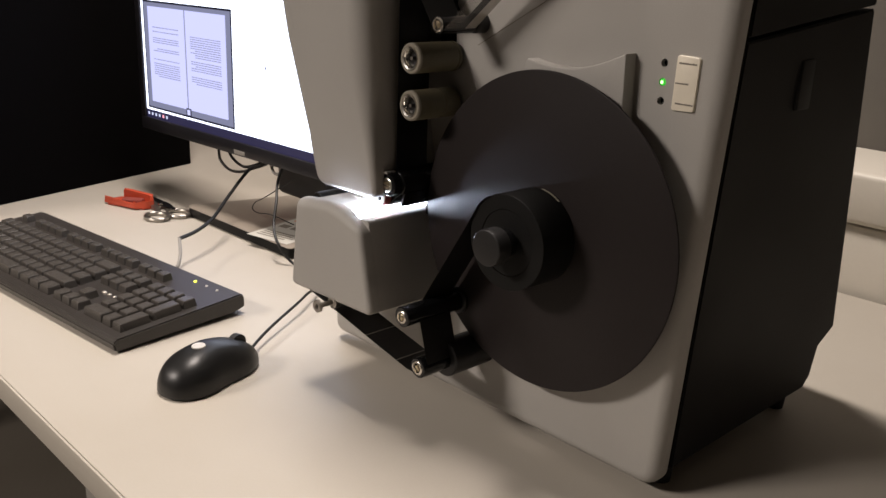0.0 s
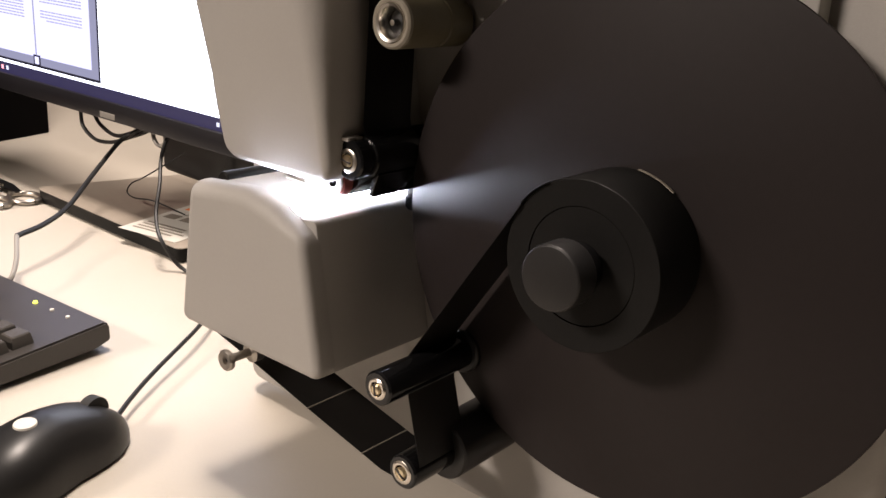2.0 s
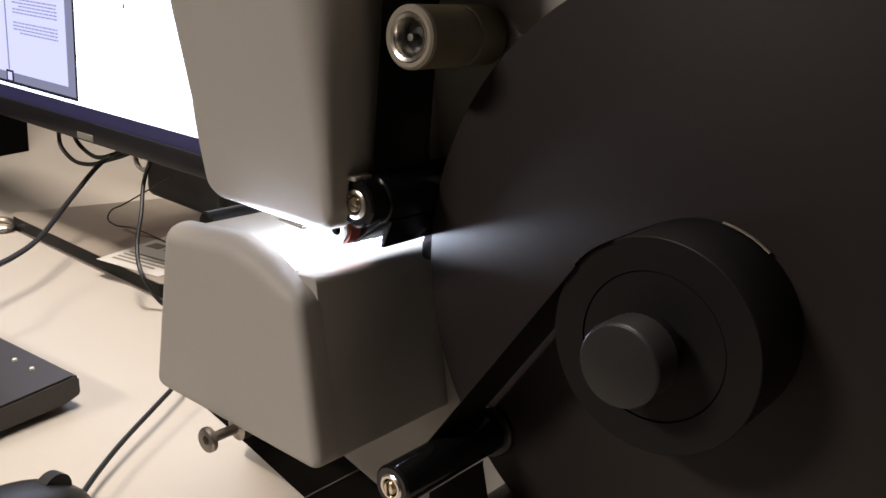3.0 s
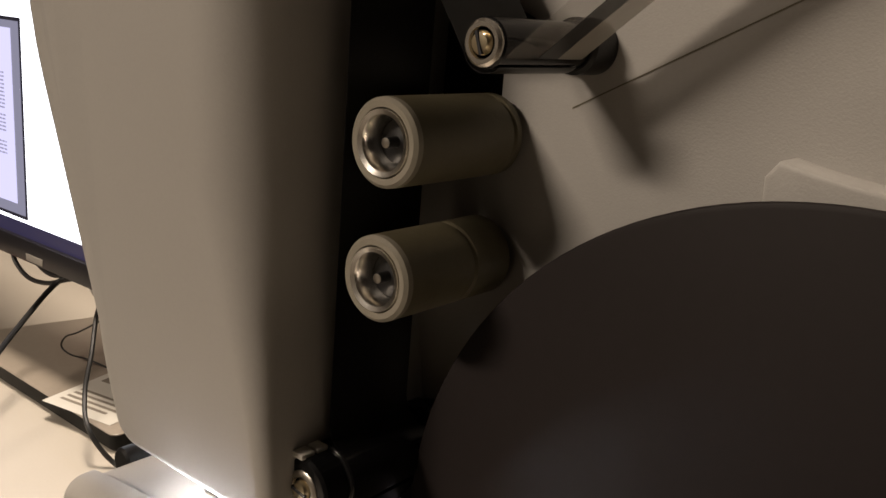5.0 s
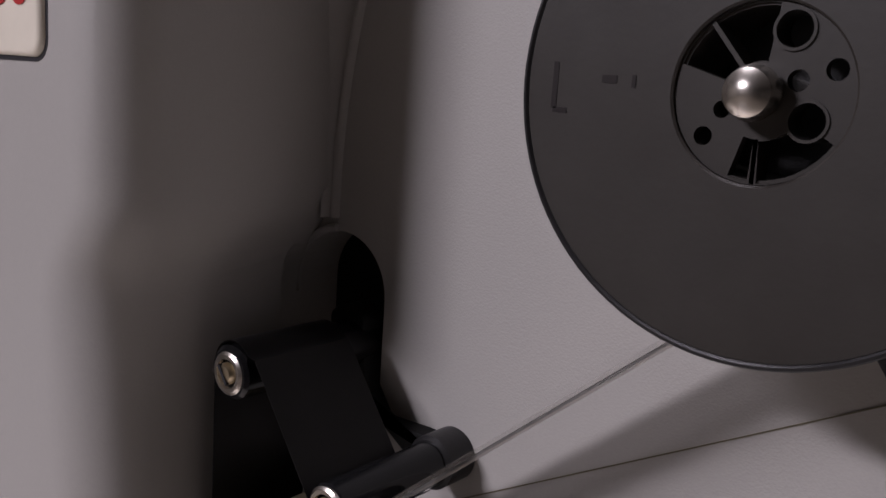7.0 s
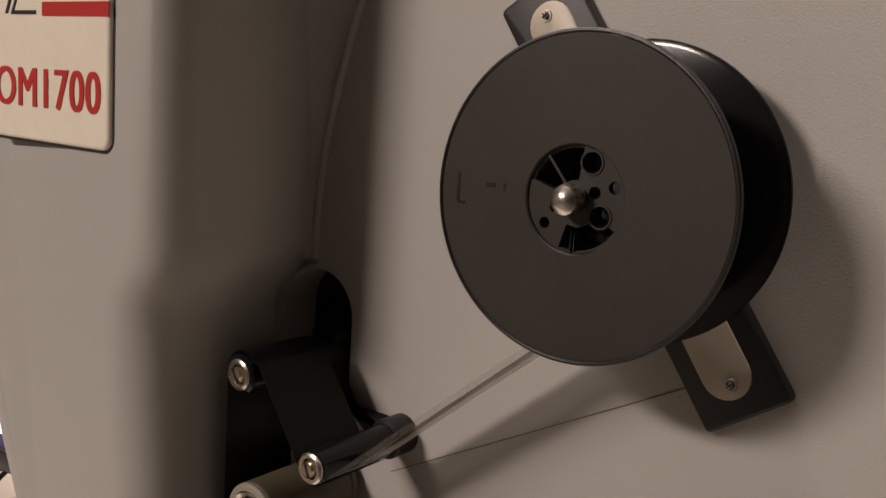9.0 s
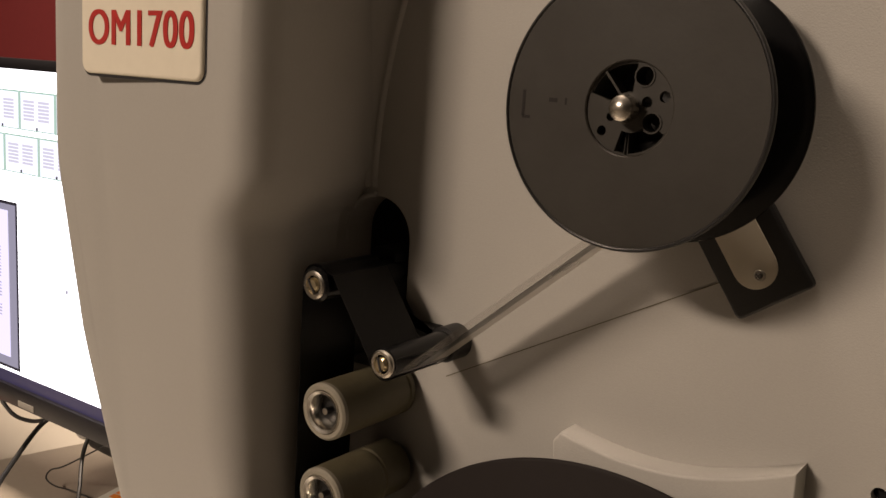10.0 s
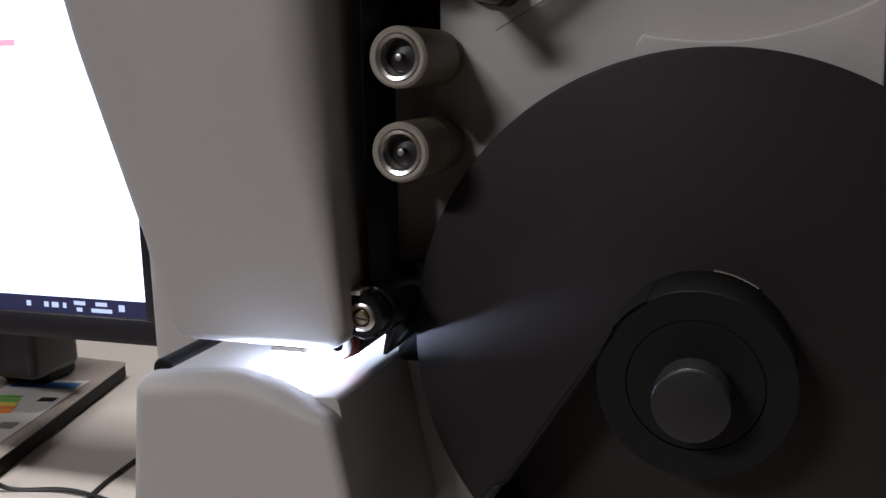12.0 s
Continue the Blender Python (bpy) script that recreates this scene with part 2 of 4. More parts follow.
def prism(poly, y_front, y_back, r=0.0, segs=5, bm=None, back_r=0.0):
    """An outline in x and z, run from y_front to y_back, its front edge rounded by r, a number or a function of x and z."""
    bm = bm or bmesh.new()
    if callable(r):
        rr = [q if isinstance(q, tuple) else (q, q) for q in (r(x, z) for x, z in poly)]
        unit = [Vector(q) - Vector(p) for p, q in zip(poly, inset(poly, 1e-4))]
        loops = []
        for j in range(segs + 1):
            a = math.pi / 2 * j / segs
            loops.append([bm.verts.new((x + n.x * 1e4 * k[0] * (1 - math.sin(a)), y_front + k[1] * (1 - math.cos(a)), z + n.y * 1e4 * k[0] * (1 - math.sin(a))))
                          for (x, z), k, n in zip(poly, rr, unit)])
        loops.append([bm.verts.new((x, y_back, z)) for x, z in poly])
        for a, b in zip(loops, loops[1:]):
            for i in range(len(a)):
                j = (i + 1) % len(a)
                bm.faces.new((a[i], a[j], b[j], b[i]))
        bm.faces.new(loops[0])
        bm.faces.new(loops[-1])
        return bm
    rings = []
    if r:
        for j in range(segs + 1):
            a = math.pi / 2 * j / segs
            rings.append((y_front + r * (1 - math.sin(a)), inset(poly, r * (1 - math.cos(a)))))
        rings.reverse()
        rings = [(y, q) for y, q in rings]
    else:
        rings = [(y_front, poly)]
    rings.append((y_back, poly) if not back_r else (y_back - back_r, poly))
    if back_r:
        rings.append((y_back, inset(poly, back_r)))
    rings.sort(key=lambda q: q[0])
    loops = [[bm.verts.new((x, y, z)) for x, z in q] for y, q in rings]
    for a, b in zip(loops, loops[1:]):
        for i in range(len(a)):
            j = (i + 1) % len(a)
            bm.faces.new((a[i], a[j], b[j], b[i]))
    bm.faces.new(loops[0])
    bm.faces.new(loops[-1])
    return bm


def lathe(cx, cz, profile, seg=40, bm=None, closed=True):
    """A profile of (radius, y), turned about an axis along y through (cx, cz)."""
    bm = bm or bmesh.new()
    loops = []
    for r, y in profile:
        if r < 1e-6:
            loops.append([bm.verts.new((cx, y, cz))])
        else:
            loops.append([bm.verts.new((cx + r * math.cos(2 * math.pi * i / seg), y, cz + r * math.sin(2 * math.pi * i / seg))) for i in range(seg)])
    for a, b in zip(loops, loops[1:]):
        for i in range(seg):
            j = (i + 1) % seg
            if len(a) == 1 and len(b) == 1:
                continue
            if len(a) == 1:
                bm.faces.new((a[0], b[j], b[i]))
            elif len(b) == 1:
                bm.faces.new((a[i], a[j], b[0]))
            else:
                bm.faces.new((a[i], a[j], b[j], b[i]))
    return bm


def smooth_path(points, n=8):
    """A Catmull-Rom curve through the points."""
    p = [Vector(q) for q in points]
    p = [p[0] * 2 - p[1]] + p + [p[-1] * 2 - p[-2]]
    out = []
    for i in range(1, len(p) - 2):
        a, b, c, d = p[i - 1], p[i], p[i + 1], p[i + 2]
        for j in range(n):
            t = j / n
            out.append(0.5 * ((2 * b) + (c - a) * t + (2 * a - 5 * b + 4 * c - d) * t * t + (3 * b - a - 3 * c + d) * t ** 3))
    out.append(p[-2])
    return out


def tube(points, r, seg=10, n=8, bm=None):
    bm = bm or bmesh.new()
    pts = smooth_path(points, n) if n else [Vector(q) for q in points]
    loops = []
    up = Vector((0.3, 0.2, 1)).normalized()
    for i, p in enumerate(pts):
        d = (pts[min(i + 1, len(pts) - 1)] - pts[max(i - 1, 0)]).normalized()
        side = d.cross(up)
        side = side.normalized() if side.length > 1e-4 else Vector((1, 0, 0))
        over = side.cross(d)
        loops.append([bm.verts.new(p + r * (math.cos(2 * math.pi * k / seg) * side + math.sin(2 * math.pi * k / seg) * over)) for k in range(seg)])
    for a, b in zip(loops, loops[1:]):
        for k in range(seg):
            bm.faces.new((a[k], a[(k + 1) % seg], b[(k + 1) % seg], b[k]))
    bm.faces.new(loops[0])
    bm.faces.new(loops[-1])
    return bm


def ribbon(points, y0, y1, thick=0.0002, bm=None):
    """A thin band: a line in x and z, run from y0 to y1."""
    bm = bm or bmesh.new()
    pts = [Vector(p) for p in points]
    top, low = [], []
    for i, p in enumerate(pts):
        d = (pts[min(i + 1, len(pts) - 1)] - pts[max(i - 1, 0)]).normalized()
        n = Vector((-d.y, d.x)) * thick / 2
        top.append(p + n)
        low.append(p - n)
    outline = [tuple(q) for q in top] + [tuple(q) for q in reversed(low)]
    k = len(top)
    va = [bm.verts.new((x, y0, z)) for x, z in outline]
    vb = [bm.verts.new((x, y1, z)) for x, z in outline]
    for i in range(len(outline)):
        j = (i + 1) % len(outline)
        bm.faces.new((va[i], va[j], vb[j], vb[i]))
    for i in range(k - 1):
        bm.faces.new((va[i], va[i + 1], va[2 * k - 2 - i], va[2 * k - 1 - i]))
        bm.faces.new((vb[i], vb[i + 1], vb[2 * k - 2 - i], vb[2 * k - 1 - i]))
    return bm


def arc(cx, cz, r, a0, a1, n=12):
    """Points on a circle in x and z, by degrees."""
    return [(cx + r * math.cos(radians(a0 + (a1 - a0) * i / n)), cz + r * math.sin(radians(a0 + (a1 - a0) * i / n))) for i in range(n + 1)]


def cut(ob, cutters):
    """Cuts closed meshes out of ob and takes the cutters away."""
    for bm in cutters:
        bmesh.ops.recalc_face_normals(bm, faces=bm.faces)
        me = bpy.data.meshes.new("cutter")
        bm.to_mesh(me)
        bm.free()
        tool = new("cutter", me)
        mod = ob.modifiers.new("hole", "BOOLEAN")
        mod.operation, mod.object, mod.solver = "DIFFERENCE", tool, "EXACT"
        bpy.context.view_layer.update()
        done = bpy.data.meshes.new_from_object(ob.evaluated_get(bpy.context.evaluated_depsgraph_get()))
        ob.modifiers.clear()
        ob.data = done
        bpy.data.objects.remove(tool)
        bpy.data.meshes.remove(me)
    return ob


# ---- the room ----
def room():
    x0, x1, y0, y1, h = -3.4, 4.2, -5.2, 0.78, 2.7
    part("floor", box(x0, x1, y0, y1, -0.1, 0.0), FLOOR)
    part("ceiling", box(x0, x1, y0, y1, h, h + 0.1), CEILING)
    for name, b in (("wall_north", (x0, x1, y1, y1 + 0.12)), ("wall_south", (x0, x1, y0 - 0.12, y0)),
                    ("wall_west", (x0 - 0.12, x0, y0, y1)), ("wall_east", (x1, x1 + 0.12, y0, y1))):
        part(name, box(*b, 0.0, h), WALL)
    for n in ("floor", "ceiling", "wall_north", "wall_south", "wall_west", "wall_east"):
        ob = bpy.data.objects[n]
        tagged(ob, {"floor": "beige vinyl floor under the desk", "ceiling": "plain white painted ceiling"}.get(n, "plain greige painted wall"),
               n.split("_")[0], kind="structure")
    sill = thing("window_sill", "white painted stepped ledge along the wall behind the desk", "ledge", kind="structure", at=(0, 0.68, 0.7))
    part("lower_panel", box(x0, x1, 0.605, 0.78, 0.62, 0.829, 0.004), SILL, sill)
    part("upper_panel", box(x0, x1, 0.598, 0.78, 0.831, 0.898, 0.008, 3), SILL, sill)
    board = thing("wall_board", "dark red board on the wall behind the monitor", "board", at=(-2.1, 0.77, 1.3))
    part("panel", box(-2.75, -1.685, 0.762, 0.779, 1.0, 1.75, 0.003), DARK_RED, board)
    part("frame", box(-1.685, -1.670, 0.757, 0.779, 1.0, 1.75, 0.002), GREY_METAL, board)
    for lx, ly, sx, sy, power in LAMPS:
        lamp = thing("ceiling_light", "flat white ceiling light panel", "light", group="ceiling lights", at=(lx, ly, 2.69))
        part("housing", box(lx - sx / 2 - 0.03, lx + sx / 2 + 0.03, ly - sy / 2 - 0.03, ly + sy / 2 + 0.03, 2.67, 2.70, 0.004), SILL, lamp)
        part("diffuser", box(lx - sx / 2, lx + sx / 2, ly - sy / 2, ly + sy / 2, 2.66, 2.669), LAMP_PANEL, lamp)


room()


# ---- desk ----
def desk():
    d = thing("desk", "long office desk with off-white laminate top", "desk", at=(-0.6, 0.14, 0))
    part("tabletop", box(-1.9, 0.9, -0.302, 0.598, DESK - 0.026, DESK, 0.002), DESKTOP, d)
    part("edge_band", box(-1.9, 0.9, -0.3045, -0.3022, DESK - 0.0255, DESK - 0.0005, 0.0008), DESK_EDGE, d)
    for x in (-1.82, -0.5, 0.82):
        for y in (-0.2, 0.5):
            part("leg", box(x - 0.025, x + 0.025, y - 0.025, y + 0.025, 0.0, DESK - 0.0265, 0.003), GREY_METAL, d)
    part("modesty_panel", box(-1.79, 0.79, 0.44, 0.458, 0.3, DESK - 0.0265, 0.001), DESK_EDGE, d)


desk()


# ---- the film scanner ----
def edge_x(z):
    """The machine's sides draw in a little towards the foot."""
    return 0.0345 + (z - 0.78) * 0.048


TOP = 1.40
SLOT = arc(-0.2232, 1.1235, 0.0186, 0, 180, 18) + [(-0.2418, 1.06), (-0.2046, 1.06)]
LIGHTS = (1.0710, 1.0580, 1.0450)


def rear_y(z):
    """The back leans forward towards the top."""
    return 0.280 - (z - 0.817) * 0.236


scanner = thing("microfilm_scanner", "grey microfilm scanner with black side panels on the desk", "scanner", at=(-0.15, 0.14, DESK))


def screw(x, y, z, r, parent, mat=BRASS, slot=30, name="screw", cross=False):
    """A screw head that faces the front at y, with a washer round it and a slot across it."""
    bm = lathe(x, z, [(r * 0.45, y + 0.002), (r, y + 0.002), (r, y + 0.0006), (r * 0.86, y), (r * 0.68, y), (r * 0.62, y + 0.0008), (r * 0.45, y + 0.0008)], 28)
    w = part(name, bm, STEEL if mat is BRASS else mat, parent)
    bm = lathe(x, z, [(r * 0.52, y + 0.002), (r * 0.52, y + 0.0002), (r * 0.40, y - 0.0009), (0, y - 0.0012)], 24)
    h = part("head", bm, mat, w)
    bm = box(-r * 0.5, r * 0.5, y - 0.0014, y - 0.0004, -r * 0.07, r * 0.07)
    if cross:
        box(-r * 0.07, r * 0.07, y - 0.00145, y - 0.0004, -r * 0.5, r * 0.5, bm=bm)
    bmesh.ops.transform(bm, matrix=Matrix.Translation((x, 0, z)) @ Matrix.Rotation(radians(slot), 4, "Y"), verts=bm.verts)
    part("slot", bm, DARK_INK, w)
    return w


def casing():
    # front plate, with the slot for the tension arm and the three holes of the lights
    poly = rounded([(-0.3770, 0.748), (edge_x(0.748) - 0.002, 0.748), (edge_x(TOP), TOP), (-0.3770, TOP)], [0.012, 0.016, 0.02, 0.02], 6)
    plate = part("front_plate", prism(poly, FACE, 0.0165, 0.0105, 6), CASING, scanner)
    holes = [prism(SLOT, -0.03, 0.030)]
    for z in LIGHTS:
        holes.append(lathe(-0.0004, z, [(0, -0.01), (0.0028, -0.01), (0.0028, 0.02), (0, 0.02)], 20))
    cut(plate, holes)
    part("slot_back", prism(inset(SLOT, -0.006), 0.0168, 0.0195), WOUND, scanner)
    # black body behind it
    side = [(0.020, 0.762), (0.240, 0.762), (0.250, 0.772), (0.252, 0.803), (rear_y(0.815), 0.815), (rear_y(1.108), 1.108), (0.020, 1.0880)]
    lid = [(0.020, 1.0910), (rear_y(1.111), 1.111), (rear_y(TOP), TOP), (0.020, TOP)]
    for name, prof, dx in (("body", side, 0.0), ("upper_body", lid, 0.0008)):
        bm = bmesh.new()
        a = [bm.verts.new((edge_x(z) - 0.001 + dx, y, z)) for y, z in prof]
        b = [bm.verts.new((-0.3750, y, z)) for y, z in prof]
        for i in range(len(prof)):
            j = (i + 1) % len(prof)
            bm.faces.new((a[i], a[j], b[j], b[i]))
        bm.faces.new(a)
        bm.faces.new(b)
        bmesh.ops.bevel(bm, geom=[e for e in bm.edges if abs(e.verts[0].co.x - e.verts[1].co.x) < 0.1], offset=0.0012, segments=2, affect="EDGES")
        part(name, bm, BLACK_PANEL, scanner, "black powder-coated side panel")
    # recessed grip in the side panel
    part("grip_recess", box(edge_x(1.055) - 0.004, edge_x(1.055) + 0.0016, 0.104, 0.124, 1.036, 1.073, 0.002), RUBBER, scanner)
    for x, y in ((0.016, 0.034), (-0.30, 0.034), (0.014, 0.228), (-0.30, 0.228)):
        bm = bmesh.new()
        bmesh.ops.create_cone(bm, cap_ends=True, segments=24, radius1=0.008, radius2=0.010, depth=0.022, matrix=Matrix.Translation((x, y, DESK + 0.0112)))
        part("foot", bm, RUBBER, scanner, "black rubber foot")


casing()


def head():
    """The upper cover that stands out from the plate, narrower towards the film gap."""
    edge = [(-0.3670, TOP), (-0.3670, 1.150), (-0.3460, 1.055), (-0.3200, 0.965), (-0.3070, 0.9345)]
    shell = rounded(edge + [(-0.2240, 0.9352), (-0.2265, 0.970), (-0.2295, 1.000), (-0.2315, 1.040), (-0.2335, 1.128), (-0.2328, 1.134), (-0.2315, 1.139), (-0.2303, 1.144), (-0.2293, 1.149), (-0.2287, 1.156), (-0.2285, TOP)],
                    [0, 0.12, 0.4, 0.2, 0.014, 0.010, 0.05, 0.06, 0.06, 0, 0, 0, 0, 0, 0, 0], 7)

    def soft(x, z):
        k = min(1.0, max(0.0, (z - 0.9390) / 0.05))
        if x < -0.29:
            return 0.004 + 0.020 * k, 0.004 + 0.015 * k
        if z > 1.156:
            return 0.015, 0.017
        if z > 1.130:
            f = (z - 1.130) / 0.026
            return 0.019 - 0.004 * f, 0.019 - 0.002 * f
        f = min(1.0, max(0.0, (z - 0.950) / 0.09)) ** 1.5
        return 0.005 + 0.014 * f, 0.005 + 0.014 * f

    bm = prism(shell, -0.0836, FACE, soft, 10)
    for v in bm.verts:
        # the front leans back towards the film gap
        lean = max(0.0, 1.10 - v.co.z) / 0.1615
        v.co.y += 0.0140 * lean ** 1.3 * min(1.0, -v.co.y / 0.0836)
        # the flank draws back under the front towards the plate
        near = min(1.0, max(0.0, (v.co.x + 0.282) / 0.045))
        out = min(1.0, max(0.0, -v.co.y / 0.065))
        low = min(1.0, max(0.0, (v.co.z - 0.955) / 0.06))
        high = min(1.0, max(0.0, (v.co.z - 1.130) / 0.026))
        high = high * high * (3 - 2 * high)
        v.co.x += near * low * (0.010 * high * out + (1 - high) * (0.0085 * out - 0.0062))
    cover = part("head_cover", bm, CASING_SMOOTH, scanner, "smooth grey cover above the film gap")
    cut(cover, [prism(SLOT, -0.012, 0.01, 0.004, 4)])
    # the side runs out into the plate in a hollow curve that opens upwards, with a thin raised lip along its foot
    bm = bmesh.new()
    rows = []
    for k in range(25):
        z = 1.146 + (TOP - 1.146) * (k / 24) ** 1.6
        f = max(0.0, z - 1.150)
        r = 0.0012 + min(0.055, 1.9 * f * f)
        x1 = -0.2286 + r
        prof = [(-0.2289, 0.0008), (-0.2289, -0.004 - 0.8 * r)]
        for a in range(10, 81, 14):
            prof.append((-0.2286 + r * (1 - math.cos(radians(a))), -(0.004 + 0.8 * r) * (1 - math.sin(radians(a))) - 0.0006))
        prof += [(x1 - 0.0006, -0.0017), (x1 + 0.0004, -0.0019), (x1 + 0.0014, -0.0012), (x1 + 0.0022, 0.0008)]
        rows.append([bm.verts.new((x, y, z)) for x, y in prof])
    for p, q in zip(rows, rows[1:]):
        for n in range(len(p)):
            bm.faces.new((p[n], p[(n + 1) % len(p)], q[(n + 1) % len(p)], q[n]))
    bm.faces.new(rows[0])
    bm.faces.new(rows[-1])
    part("fillet", bm, CASING_SMOOTH, scanner, angle=60)
    # the same lip goes on round the head of the slot
    lip = [(x, -0.0010, z) for x, z in arc(-0.2232, 1.1235, 0.0196, 96, 192, 14)]
    part("slot_lip", tube(lip, 0.0013, 8, 2), CASING_SMOOTH, scanner)


head()


def nameplate():
    x0, x1, z0, z1 = -0.3268, -0.2440, 1.1880, 1.285
    y = -0.0838
    rim = part("nameplate", prism(rounded([(x0, z0), (x1, z0), (x1, z1), (x0, z1)], 0.006, 6), y - 0.0012, y + 0.004, 0.0), DARK_INK, scanner, "cream nameplate with red lettering")
    part("badge", prism(inset(rounded([(x0, z0), (x1, z0), (x1, z1), (x0, z1)], 0.006, 6), 0.0011), y - 0.0030, y - 0.0004, 0.0016, 4), BADGE, rim)
    fc = bpy.data.curves.new("model_lettering", "FONT")
    fc.body, fc.size, fc.align_x, fc.extrude = "OM1700", 0.0180, "CENTER", 0.0001
    fc.space_character = 1.08
    text = new("model_lettering", fc)
    fc.materials.append(RED_INK)
    bpy.context.view_layer.update()
    wide = text.dimensions.x
    text.matrix_world = Matrix.Translation((-0.2845, y - 0.0032, 1.2018)) @ Matrix.Rotation(radians(90), 4, "X") @ Matrix.Diagonal((0.0690 / wide, 1.16, 1, 1))
    fc.offset = 0.0
    text.parent = rim
    for k in (-1, 1):
        twin = new("model_lettering", fc)
        twin.matrix_world = Matrix.Translation((k * 0.00055, -0.00002 * k, 0)) @ text.matrix_world
        twin.parent = rim
    # the maker's mark, as plain shapes
    bm = box(-0.2862, -0.2448, y - 0.0033, y - 0.0029, 1.2350, 1.2400)
    part("brand_bar", bm, RED_INK, rim)
    bm = bmesh.new()
    for q in ([(-0.3120, 1.2358), (-0.3102, 1.2358), (-0.3050, 1.2460), (-0.3068, 1.2460)], [(-0.3070, 1.2356), (-0.2905, 1.2356), (-0.2905, 1.2370), (-0.3065, 1.2370)],
              [(-0.3078, 1.2356), (-0.3063, 1.2356), (-0.3020, 1.2440), (-0.3035, 1.2440)]):
        prism(q, y - 0.0033, y - 0.0029, bm=bm)
    part("brand_mark", bm, DARK_INK, rim)
    # the plate follows the front, which falls away a little to the right
    rim.matrix_world = Matrix.Translation((x0, y, 0)) @ Matrix.Rotation(radians(0.9), 4, "Z") @ Matrix.Translation((-x0, -y, 0)) @ rim.matrix_world


nameplate()


def lower_cover():
    poly = rounded([(-0.3285, 0.8345), (-0.3215, 0.9205), (-0.272, 0.9265), (-0.2500, 0.9225), (-0.2245, 0.9110), (-0.2085, 0.8375)],
                   [0.006, 0.010, 0.04, 0.03, 0.010, 0.006], 6)
    part("lower_cover", prism(poly, -0.0865, -0.0740, lambda x, z: 0.0050 if z < 0.86 or x > -0.23 else 0.009, 6), CASING_SMOOTH, scanner, "smooth grey cover below the film gap")
    # behind the front wall the top drops to the lamp well
    poly = rounded([(-0.3270, 0.8360), (-0.3205, 0.9170), (-0.2640, 0.9190), (-0.2640, 0.9060), (-0.2445, 0.9060), (-0.2440, 0.9165), (-0.2320, 0.9176), (-0.2260, 0.9182), (-0.2100, 0.8390)],
                   [0.002, 0.004, 0.002, 0, 0, 0.002, 0.004, 0.0035, 0.002], 4)
    part("lower_housing", prism(poly, -0.0755, -0.0005, 0.0012, 2), CASING_SMOOTH, scanner)


lower_cover()


def controls():
    y = FACE
    led = part("status_light", lathe(-0.0004, LIGHTS[1], [(0.0012, -0.0008), (0.0018, -0.0003), (0.0024, 0.0006), (0.0024, 0.012), (0.0012, 0.012)], 20), GREEN_LENS, scanner, "lit green status light")
    part("lamp_core", lathe(-0.0004, LIGHTS[1], [(0, -0.0013), (0.0007, -0.0012), (0.0012, -0.0007), (0.0012, 0.010), (0, 0.010)], 20), GREEN_LED, led, "bright core")
    for z in (LIGHTS[0], LIGHTS[2]):
        part("dark_light", lathe(-0.0004, z, [(0, 0.003), (0.0026, 0.004), (0.0026, 0.012), (0, 0.012)], 20), BLACK_GLOSS, scanner, "unlit dark status light")
    poly = rounded([(0.0098, 1.0402), (0.0270, 1.0408), (0.0282, 1.0770), (0.0106, 1.0776)], 0.0018, 4)
    pad = part("button_panel", prism(poly, y - 0.0022, y + 0.001, 0.0006, 2), BADGE, scanner, "cream button panel with three faint lines of text")
    for z in (1.0722, 1.0588, 1.0452):
        bm = bmesh.new()
        x = 0.0126 if z > 1.06 or z < 1.05 else 0.0112
        random.seed(int(z * 1e4))
        while x < 0.0255 if z > 1.06 or z < 1.05 else x < 0.0200:
            w = random.uniform(0.0012, 0.0026)
            box(x, x + w, y - 0.00245, y - 0.0021, z - 0.0004, z + 0.0005 + 0.0003 * random.random(), bm=bm)
            x += w + 0.0002
        part("text_line", bm, GREY_INK, pad)
    # raised step above the take-up disc
    top = [(-0.1165, 1.0590), (-0.1135, 1.0632)] + [(-0.1135 + 0.0895 * i / 16, 1.0632 - 0.0055 * math.sin(math.pi * i / 16) + 0.012 * (i / 16) ** 2) for i in range(1, 17)]
    poly = top + [(-0.0222, 1.020), (-0.06, 1.030), (-0.0835, 1.034), (-0.1145, 1.030)]
    part("raised_step", prism(poly, -0.0125, FACE + 0.001, 0.0012, 3), CASING, scanner)


controls()


